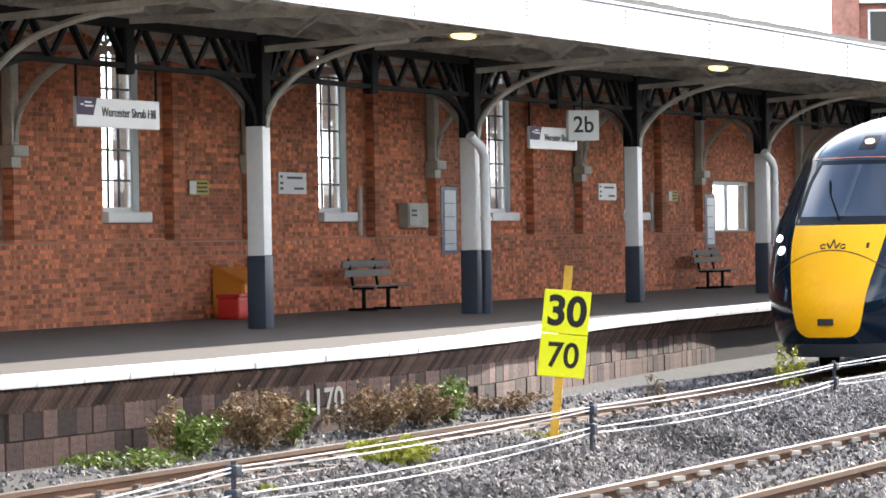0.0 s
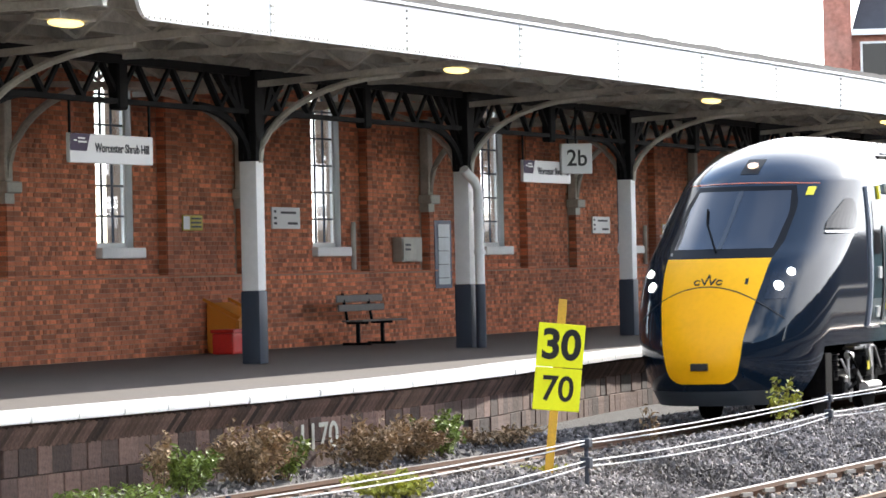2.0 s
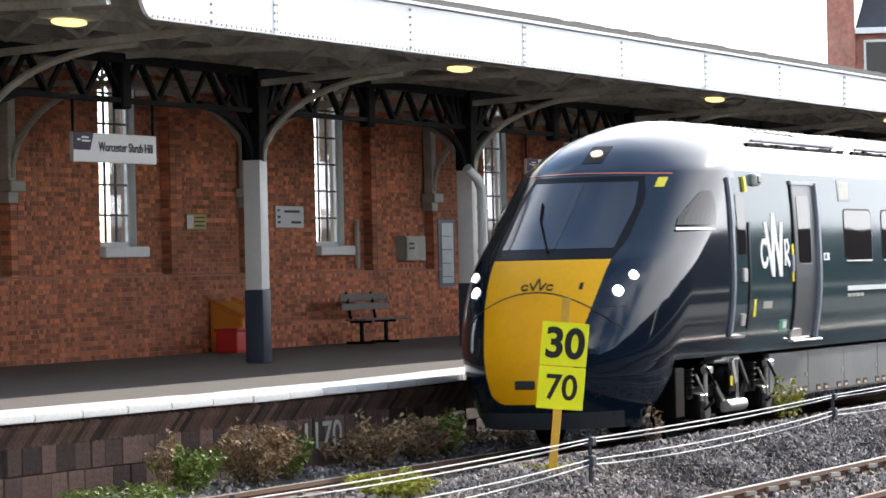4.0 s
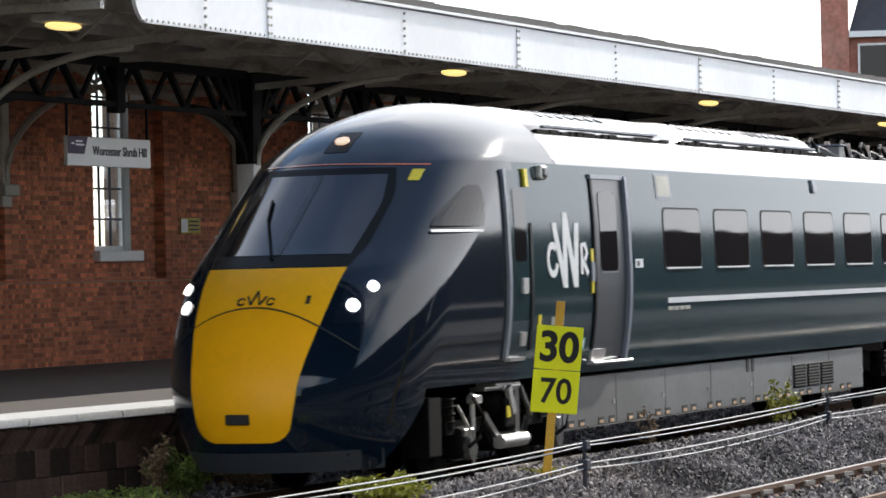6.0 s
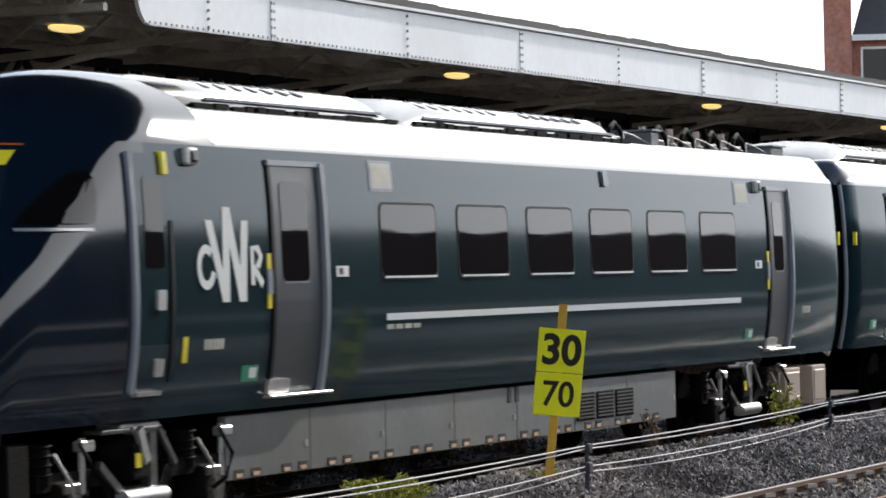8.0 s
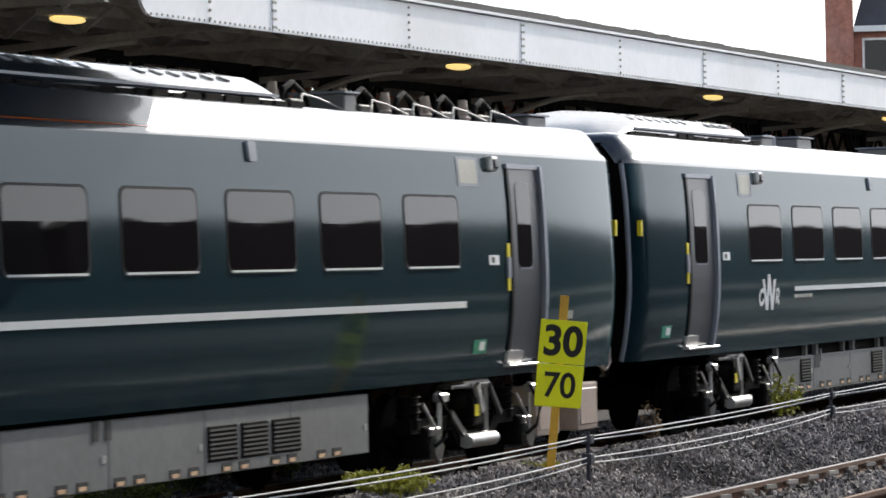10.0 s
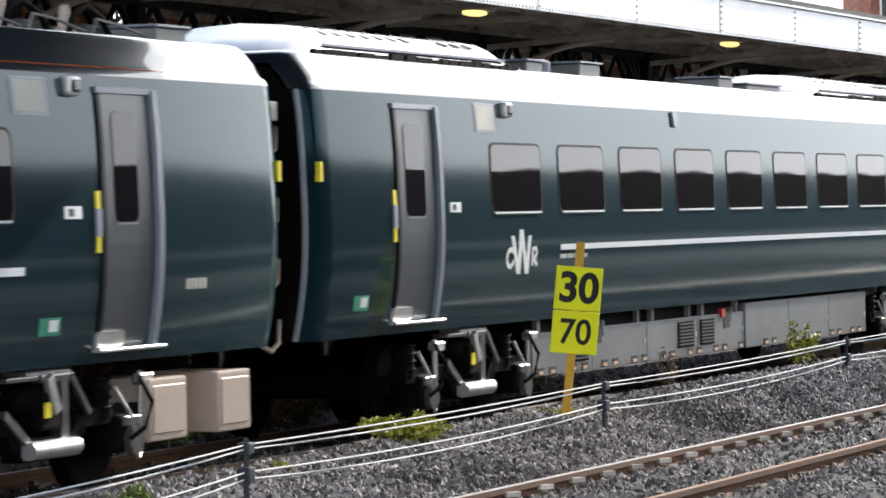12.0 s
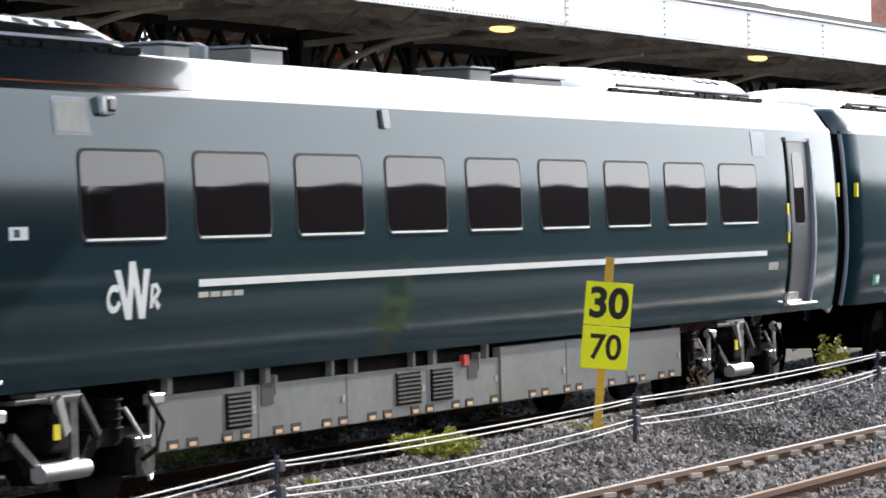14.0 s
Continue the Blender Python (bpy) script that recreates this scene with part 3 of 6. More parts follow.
def lattice_girder(x0, x1):
    g = holder("lattice_girder", "black iron lattice girder between canopy posts", "girder", pose(x0, POST_Y, 0), "lattice girders")
    L = x1 - x0
    bm = bmesh.new()
    add_beam(bm, (0.2, 0, 4.62), (L - 0.2, 0, 4.62), 0.14, 0.07)
    part("bottom_chord", bm, BLACK_IRON, g)
    bm = bmesh.new()
    add_beam(bm, (0.2, 0, 5.2), (L - 0.2, 0, 5.2), 0.2, 0.12)
    part("top_chord", bm, BLACK_IRON, g)
    n = 7
    for i in range(n):
        a = 0.5 + (L - 1.0) * i / n
        b = 0.5 + (L - 1.0) * (i + 1) / n
        m = (a + b) / 2
        for p, q in (((a, 0, 5.18), (m, 0, 4.64)), ((m, 0, 4.64), (b, 0, 5.18))):
            bm = bmesh.new()
            add_beam(bm, p, q, 0.07, 0.085 if q[0] == m else 0.045, (0, 1, 0))
            part("lattice_bar", bm, BLACK_IRON, g)
        part("gusset", boxed(m - 0.08, m + 0.08, -0.04, 0.04, 4.59, 4.71, bevel=0.02, seg=1), BLACK_IRON, g)
    part("hanger", boxed(L / 2 - 0.15, L / 2 + 0.15, -0.09, 0.09, 4.5, 5.2, bevel=0.03, seg=1), BLACK_IRON, g)
    return g


def cross_truss(x, full):
    """A pale lattice rafter from the fascia over the posts to the wall."""
    t = holder("cross_truss", "grey-white lattice rafter under the canopy", "truss", pose(x, 0, 0), "canopy rafters")
    y0, y1 = FAS_Y + 0.1, WALL_Y - 0.18
    bm = bmesh.new()
    add_beam(bm, (0, y0, 5.26), (0, POST_Y, 5.02 if full else 5.24), 0.1, 0.09)
    add_beam(bm, (0, POST_Y, 5.02 if full else 5.24), (0, y1, 5.2), 0.1, 0.09)
    part("bottom_chord", bm, GREY_PAINT, t)
    bm = bmesh.new()
    add_beam(bm, (0, y0, 5.58), (0, y1, 5.58), 0.12, 0.1)
    part("top_chord", bm, GREY_PAINT, t)
    n = 8
    for i in range(n):
        a, b = y0 + (y1 - y0) * i / n, y0 + (y1 - y0) * (i + 1) / n
        bm = bmesh.new()
        add_beam(bm, (0, a, 5.56), (0, (a + b) / 2, 5.2), 0.05, 0.06, (1, 0, 0))
        add_beam(bm, (0, (a + b) / 2, 5.2), (0, b, 5.56), 0.05, 0.06, (1, 0, 0))
        part("lattice_bar", bm, GREY_PAINT, t)
    if full:
        bm = bmesh.new()
        pts = [(0, y1 - 1.6 * (1 - math.cos(a)), 3.75 + 1.35 * math.sin(a)) for a in np.linspace(0, math.pi / 2, 11)]
        add_tube(bm, pts, 0.06, 6)
        part("wall_brace", bm, GREY_PAINT, t, "curved brace down to a wall corbel")
        part("wall_post", boxed(-0.12, 0.12, y1 - 0.02, y1 + 0.16, 3.7, 5.2, bevel=0.015, seg=1), GREY_PAINT, t)
        c = boxed(-0.24, 0.24, y1 - 0.12, y1 + 0.17, 3.52, 3.7, bevel=0.02, seg=1)
        add_box(c, -0.15, 0.15, y1 - 0.02, y1 + 0.17, 3.36, 3.52)
        part("corbel", c, BEIGE, t, "stone corbel")
    return t


def canopy_roof():
    c = holder("ceiling", "timber-boarded station canopy roof with lead-covered edge", "canopy", kind="structure")
    bm = bmesh.new()
    y = FAS_Y + 0.06
    while y < WALL_Y:
        add_box(bm, -20, 125, y, y + 0.14, 5.66 + 0.008 * (int(y * 7) % 2), 5.70)
        y += 0.15
    ob = part("boarding", bm, BOARD, c, "stained timber boards")
    bm = bmesh.new()
    y = FAS_Y + 0.8
    while y < WALL_Y - 0.3:
        add_box(bm, -20, 125, y, y + 0.09, 5.50, 5.655)
        y += 1.05
    part("purlins", bm, GREY_PAINT, c, "weathered pale purlins")
    bm = bmesh.new()
    add_box(bm, -20, 125, FAS_Y + 0.05, WALL_Y + 0.1, 5.704, 5.8)
    part("roof_deck", bm, LEAD, c, "weathered lead roof deck")
    bm = bmesh.new()
    add_box(bm, FAS_X0 + 0.05, FAS_X1, FAS_Y - 0.06, FAS_Y + 0.16, 5.735, 5.775)
    part("gutter_lip", bm, WHITE_PAINT, c, "thin pale gutter lip")
    bm = bmesh.new()
    add_box(bm, FAS_X0 + 0.05, FAS_X1, FAS_Y - 0.02, FAS_Y + 0.3, 5.79, 5.86)
    x = FAS_X0
    rng = random.Random(3)
    while x < 90:
        w = rng.uniform(0.25, 0.7)
        add_box(bm, x, x + w, FAS_Y + 0.02, FAS_Y + 0.34, 5.865, 5.865 + rng.uniform(0.004, 0.022))
        x += w + 0.01
    part("roof_edge", bm, LEAD, c, "ragged weathered lead flashing")
    return c


def fascia():
    f = holder("canopy_fascia", "white riveted sheet-metal canopy fascia", "fascia", kind="structure")
    rivet = mesh_of("rivet", boxed(-0.016, 0.016, -0.012, 0.002, -0.016, 0.016, bevel=0.006, seg=1), GREY_PAINT)
    joints = [39.8 + BAY * k for k in range(-1, 10)]
    for k, j in enumerate(joints[:-1]):
        a, b = max(j, FAS_X0), joints[k + 1]
        bm = bmesh.new()
        if a == FAS_X0:
            # rounded lower corner at the free end
            out = [(b - 0.006, FAS_Z0), (b - 0.006, FAS_Z1), (a, FAS_Z1)] + [(a + 0.35 * (1 - math.cos(u)), FAS_Z0 + 0.35 * (1 - math.sin(u))) for u in np.linspace(0, math.pi / 2, 9)]
        else:
            out = [(a + 0.006, FAS_Z0), (a + 0.006, FAS_Z1), (b - 0.006, FAS_Z1), (b - 0.006, FAS_Z0)]
            out.reverse()
        va = [bm.verts.new((x, FAS_Y, z)) for x, z in out]
        vb = [bm.verts.new((x, FAS_Y + 0.05, z)) for x, z in out]
        bm.faces.new(va)
        bm.faces.new(vb[::-1])
        for i in range(len(out)):
            bm.faces.new((va[i], va[i - 1], vb[i - 1], vb[i]))
        s = part("fascia_sheet", bm, FASCIA, f)
        part("joint_strip", boxed(b - 0.05, b + 0.05, FAS_Y - 0.014, FAS_Y - 0.001, FAS_Z0 + 0.01, FAS_Z1 - 0.01), FASCIA, f)
        if j < 70:
            spots = [(b + dx, FAS_Z0 + 0.06 + 0.1 * i) for dx in (-0.035, 0.035) for i in range(6)]
            spots += [((a + b) / 2, FAS_Z0 + 0.06 + 0.1 * i) for i in range(6)]
            bmr = bmesh.new()
            for x, z in spots:
                add_box(bmr, x - 0.016, x + 0.016, FAS_Y - 0.026, FAS_Y - 0.002, z - 0.016, z + 0.016)
            x = a + 0.15
            while x < b:
                add_box(bmr, x - 0.014, x + 0.014, FAS_Y - 0.012, FAS_Y - 0.001, FAS_Z0 + 0.02, FAS_Z0 + 0.048)
                x += 0.14
            part("rivets", bmr, GREY_PAINT, f, "rows of small rivets")
    return f


def canopy_lamp(x, y, z):
    l = holder("canopy_lamp", "lit oval bulkhead lamp under the canopy", "lamp", pose(x, y, z), "canopy lamps")
    bm = bmesh.new()
    bmesh.ops.create_uvsphere(bm, u_segments=20, v_segments=10, radius=1)
    for v in bm.verts:
        v.co = Vector((v.co.x * 0.36, v.co.y * 0.15, v.co.z * 0.05))
    part("diffuser", bm, LAMP_CANOPY, l, "glowing warm diffuser", True)
    part("housing", boxed(-0.45, 0.45, -0.18, 0.18, 0.03, 0.12, bevel=0.03), GREY_PAINT, l, "grey lamp housing")
    bm = bmesh.new()
    add_beam(bm, (0, 0, 0.1), (0, 0, 0.52), 0.05, 0.05)
    part("stem", bm, GREY_PAINT, l)
    return l


# ---- the train ----
TRAIN_Y, NOSE_X = 14.49, 51.3
SECTION = [(0.3, 1.05), (0.6, 1.14), (1.05, 1.235), (1.2, 1.27), (1.4, 1.305), (1.6, 1.332), (1.85, 1.352), (2.1, 1.358), (2.4, 1.352), (2.8, 1.337), (3.1, 1.315), (3.34, 1.285), (3.45, 1.21),
           (3.58, 1.12), (3.7, 1.01), (3.8, 0.88), (3.88, 0.76), (3.95, 0.60), (4.0, 0.40), (4.03, 0.2), (4.045, 0.0)]
NOSE = [(0.3, 0.34), (0.5, 0.19), (0.7, 0.1), (0.9, 0.06), (1.1, 0.07), (1.3, 0.14), (1.5, 0.24), (1.7, 0.36), (1.87, 0.48), (2.0, 0.58), (2.15, 0.72), (2.3, 0.9),
        (2.45, 1.14), (2.7, 1.5), (2.9, 1.78), (3.1, 2.05), (3.31, 2.33), (3.54, 2.72), (3.73, 3.18), (3.87, 3.7), (3.97, 4.25), (4.02, 4.7), (4.045, 5.3)]
POWER = 2.2


def glide(x, table):
    """Smooth value from a table of (x, value), without overshoot."""
    xs, ys = [a for a, _ in table], [b for _, b in table]
    if x <= xs[0] or x >= xs[-1]:
        return ys[0] if x <= xs[0] else ys[-1]
    i = int(np.searchsorted(xs, x, side="right")) - 1

    def slope(k):
        if k == 0 or k == len(xs) - 1:
            j = min(k, len(xs) - 2)
            return (ys[j + 1] - ys[j]) / (xs[j + 1] - xs[j])
        p, q = (ys[k] - ys[k - 1]) / (xs[k] - xs[k - 1]), (ys[k + 1] - ys[k]) / (xs[k + 1] - xs[k])
        return 0.0 if p * q <= 0 else 2 * p * q / (p + q)

    h = xs[i + 1] - xs[i]
    u = (x - xs[i]) / h
    return ((1 + 2 * u) * (1 - u) ** 2 * ys[i] + u * (1 - u) ** 2 * h * slope(i) + u * u * (3 - 2 * u) * ys[i + 1] + u * u * (u - 1) * h * slope(i + 1))


@functools.lru_cache(maxsize=None)
def half(z):
    return glide(z, SECTION)


@functools.lru_cache(maxsize=None)
def nose_front(z):
    return glide(z, NOSE)


def nose_x(y, z):
    h, f = max(half(z), 1e-4), nose_front(z)
    reach = min(1.75, 5.6 - f)
    u = min(abs(y) / h, 1.0)
    return f + reach * (1 - (1 - u ** POWER) ** (1 / POWER))


def loft(bm, rings, close=False):
    vs = [[bm.verts.new(p) for p in r] for r in rings]
    for a, b in zip(vs, vs[1:]):
        for k in range(len(a) - (0 if close else 1)):
            j = (k + 1) % len(a)
            bm.faces.new((a[k], b[k], b[j], a[j]))
    return vs


def ring_at(x, zs, shrink=0.0):
    """Body outline from the near sill over the roof to the far sill."""
    near = [(x, -(half(z) - shrink), z - (shrink if z > 3.4 else 0)) for z in zs]
    far = [(x, half(z) - shrink, z - (shrink if z > 3.4 else 0)) for z in reversed(zs[:-1])]
    return near + far


BODY_Z = [1.05, 1.12, 1.2, 1.3, 1.4, 1.5, 1.6, 1.7, 1.8, 1.92, 2.05, 2.17, 2.3, 2.42, 2.55, 2.67, 2.8, 2.88, 2.95, 3.02, 3.1, 3.16, 3.22, 3.28, 3.34]
ROOF_Z = [3.34, 3.37, 3.4, 3.43, 3.46, 3.5, 3.54, 3.58, 3.62, 3.66, 3.69]


def deck_ring(x, shrink):
    """Roof outline: a curved shoulder on each side and a flat deck between them."""
    near = [(x, -(half(z) - shrink), z - (shrink if z > 3.4 else 0)) for z in ROOF_Z]
    top = [(x, y, 3.715 - shrink) for y in (-0.9, 0.0, 0.9)]
    return near + top + [(x, -p[1], p[2]) for p in reversed(near)]


def body_shell(car, x0, x1, start, stop, side_x0=None):
    """Sides in green and roof above; start, stop: whether an end is rounded in."""
    xs = ([(x0, 0.16), (x0 + 0.05, 0.08), (x0 + 0.16, 0.02), (x0 + 0.32, 0.0)] if start else [(x0, 0.0)])
    xs += [(x0 + (x1 - x0) * k / 8, 0.0) for k in range(1, 8)]
    xs += ([(x1 - 0.32, 0.0), (x1 - 0.16, 0.02), (x1 - 0.05, 0.08), (x1, 0.16)] if stop else [(x1, 0.0)])
    bm = bmesh.new()
    for side in (-1, 1):
        loft(bm, [[(x, side * (half(z) - s), z) for z in BODY_Z] for x, s in ([(side_x0, 0.0)] if side_x0 else []) + xs])
    # floor and end walls
    loft(bm, [[(x, -(half(1.05) - s), 1.05), (x, half(1.05) - s, 1.05)] for x, s in xs])
    body = part("body", bm, GREEN, car, "glossy dark green bodyside", True)
    bm = bmesh.new()
    loft(bm, [deck_ring(x, s * 0.8) for x, s in xs])
    roof = part("roof", bm, ROOF_PAINT, car, "glossy dark roof that mirrors the sky", True)
    for x, on in ((x0, start), (x1, stop)):
        if on:
            bm = bmesh.new()
            z = [1.05, 1.8, 2.8, 3.34, 3.5, 3.65, 3.7]
            out = ring_at(x, z, 0.15)
            bm.faces.new([bm.verts.new((x, p[1], p[2])) for p in out])
            part("end_wall", bm, BOGIE, car, "dark end wall")
            bm = bmesh.new()
            add_tube(bm, [(x, -(half(z) - 0.15), z) for z in np.linspace(1.06, 3.34, 12)], 0.03, 8)
            part("end_post", bm, RIM_GREY, car, "pale grey corner post", True)
    # thin orange line along the cantrail
    bm = bmesh.new()
    loft(bm, [[(x, -(half(z) + 0.004), z) for z in (3.405, 3.41, 3.414)] for x in np.linspace(x0 + 0.4, x1 - 0.4, 6)])
    part("cantrail_line", bm, ORANGE_LINE, car, "thin orange cantrail line")
    return body


def side_patch(x0, x1, z0, z1, off, r=0.0, side=-1, steps=10):
    """A sheet that follows the bodyside, with rounded corners and a rim."""
    bm = bmesh.new()
    zs = sorted({z0, z1, *np.linspace(z0, z1, steps + 1).tolist(), *([z0 + r * k / 5 for k in range(6)] + [z1 - r * k / 5 for k in range(6)] if r else [])})
    rows = []
    for z in zs:
        d = 0.0
        if r:
            e = min(z - z0, z1 - z)
            if e < r:
                d = r - math.sqrt(max(r * r - (r - e) ** 2, 0))
        rows.append((z, x0 + d, x1 - d))
    front = [[bm.verts.new((x, side * (half(z) + off), z)) for x in (a, b)] for z, a, b in rows]
    back = [[bm.verts.new((x, side * (half(z) - 0.01), z)) for x in (a, b)] for z, a, b in rows]
    for i in range(len(rows) - 1):
        bm.faces.new((front[i][0], front[i][1], front[i + 1][1], front[i + 1][0]))
        bm.faces.new((front[i][0], front[i + 1][0], back[i + 1][0], back[i][0]))
        bm.faces.new((front[i][1], back[i][1], back[i + 1][1], front[i + 1][1]))
    bm.faces.new((front[0][0], back[0][0], back[0][1], front[0][1]))
    bm.faces.new((front[-1][0], front[-1][1], back[-1][1], back[-1][0]))
    return bm


def side_window(car, x0, x1):
    for side in (-1, 1):
        w = part("window", side_patch(x0 - 0.03, x1 + 0.03, 2.165, 2.905, 0.004, 0.1, side), BLACK_GLOSS, car, "flush dark window surround")
        part("pane", side_patch(x0, x1, 2.2, 2.88, 0.008, 0.09, side), GLASS_DARK, w, "tinted flush pane")
        part("drip_sill", side_patch(x0 + 0.05, x1 - 0.03, 2.178, 2.197, 0.016, 0, side, 1), LETTER_WHITE, w, "pale lower edge")


def passenger_door(car, x0, x1):
    """A plug door set between pale curved posts, with its step."""
    for side in (-1, 1):
        d = part("door", side_patch(x0, x1, 1.2, 3.2, 0.006, 0.06, side), DOOR_GREY, car, "grey plug door")
        part("pane", side_patch(x0 + 0.2, x1 - 0.34, 2.17, 3.06, 0.012, 0.08, side), GLASS_DARK, d, "narrow dark door window")
        part("pane_edge", side_patch(x0 + 0.22, x1 - 0.36, 2.15, 2.166, 0.014, 0, side, 1), RIM_GREY, d, "pale window edge")
        part("door_post", side_patch(x1 - 0.05, x1 + 0.04, 1.16, 3.24, 0.05, 0.03, side), RIM_GREY, d, "pale grey curved door post")
        part("door_edge", side_patch(x0 - 0.03, x0 + 0.03, 1.3, 3.22, 0.02, 0.02, side), BLACK_GLOSS, d)
        part("door_head", side_patch(x0 - 0.03, x1 + 0.04, 3.2, 3.25, 0.03, 0, side, 2), RIM_GREY, d)
        s = boxed(x0 - 0.06, x1 + 0.16, -half(1.15) - 0.09, -half(1.15) + 0.02, 1.135, 1.165, bevel=0.008, seg=1)
        if side > 0:
            for v in s.verts:
                v.co.y *= -1
        part("step", s, STEEL, d, "bright metal door step")
        part("grab_strip", side_patch(x0 - 0.13, x0 - 0.055, 1.93, 2.42, 0.012, 0, side, 3), VIVID, d, "yellow marker strip")
        part("grab_plate", side_patch(x0 - 0.14, x0 - 0.05, 2.06, 2.28, 0.02, 0, side, 2), RIM_GREY, d, "grey button plate")
        part("sill_plate", side_patch(x0 - 0.05, x0 + 0.42, 1.17, 1.3, 0.03, 0.04, side, 3), STEEL, d, "scuffed bright sill plate")


def fittings(car, x_label, x_panel, x_green, x_num, x_cam=None):
    part("label_plate", side_patch(x_label, x_label + 0.28, 2.2, 2.3, 0.006), LETTER_WHITE, car, "small white label")
    part("label_mark", side_patch(x_label + 0.06, x_label + 0.15, 2.22, 2.28, 0.009, 0, -1, 1), SIGN_BLACK, car)
    part("display_panel", side_patch(x_panel, x_panel + 0.58, 3.0, 3.3, 0.006, 0.02), RIM_GREY, car, "pale exterior display panel")
    part("display_glass", side_patch(x_panel + 0.05, x_panel + 0.53, 3.03, 3.27, 0.009, 0.02), BEIGE, car, "blank display")
    part("green_sticker", side_patch(x_green, x_green + 0.34, 1.3, 1.44, 0.006), TEAL, car, "green notice sticker")
    part("sticker_mark", side_patch(x_green + 0.15, x_green + 0.3, 1.33, 1.42, 0.009, 0, -1, 1), LETTER_WHITE, car)
    for k in range(5):
        part("number_bar", side_patch(x_num + 0.08 * k, x_num + 0.06 + 0.08 * k, 1.6, 1.69, 0.006, 0, -1, 1), BEIGE, car, "unreadable pale number")
    if x_cam is not None:
        c = boxed(x_cam - 0.09, x_cam + 0.09, -half(3.24) - 0.07, -half(3.24) + 0.02, 3.16, 3.32, bevel=0.03)
        part("side_camera", c, STEEL, car, "small bright camera housing")
        part("lens", boxed(x_cam - 0.06, x_cam + 0.06, -half(3.24) - 0.085, -half(3.24) - 0.06, 3.19, 3.29, bevel=0.02), BLUE_SCREEN, car)


def emblem(car, x, z, w, h, material=None):
    """A white spiked emblem: a tall zigzag between a broken ring and a small block shape."""
    material = material or LETTER_WHITE
    e = part("emblem", bmesh.new(), material, car, "white spiked operator emblem")
    zig = [(0.17, 0.86), (0.41, 0.0), (0.45, 1.0), (0.67, 0.0), (0.73, 0.86)]
    for a, b in zip(zig, zig[1:]):
        bm = bmesh.new()
        p, q = (x + w * a[0], z + h * a[1]), (x + w * b[0], z + h * b[1])
        t = w * 0.052
        vs = []
        for off in (0.008, -0.006):
            vs.append([bm.verts.new((c[0] + s * t, -(half(c[1]) + off), c[1])) for c in (p, q) for s in (-1, 1)])
        f, k = vs
        bm.faces.new((f[0], f[1], f[3], f[2]))
        for i, j in ((0, 1), (1, 3), (3, 2), (2, 0)):
            bm.faces.new((f[i], f[j], k[j], k[i]))
        part("stroke", bm, material, e)
    arc = [(x + w * (0.11 + 0.11 * math.cos(a)), z + h * (0.37 + 0.19 * math.sin(a))) for a in np.linspace(0.8, 6.0, 18)]
    hook = [(0.83, 0.17), (0.83, 0.57), (0.92, 0.56), (0.965, 0.47), (0.92, 0.38), (0.85, 0.36), (0.985, 0.17)]
    for name, pts in (("ring", arc), ("block", [(x + w * p, z + h * q) for p, q in hook])):
        part(name, ribbon(pts, w * 0.03), material, e)


def ribbon(pts, t):
    """A flat stroke of half width t along points on the bodyside."""
    bm = bmesh.new()
    rows = []
    for i, c in enumerate(pts):
        p, q = pts[max(i - 1, 0)], pts[min(i + 1, len(pts) - 1)]
        d = Vector((q[0] - p[0], q[1] - p[1])).normalized()
        rows.append([bm.verts.new((c[0] - k * t * d.y, -(half(c[1] + k * t * d.x) + 0.008), c[1] + k * t * d.x)) for k in (-1, 1)])
    for m, n in zip(rows, rows[1:]):
        bm.faces.new((m[0], m[1], n[1], n[0]))
    return bm


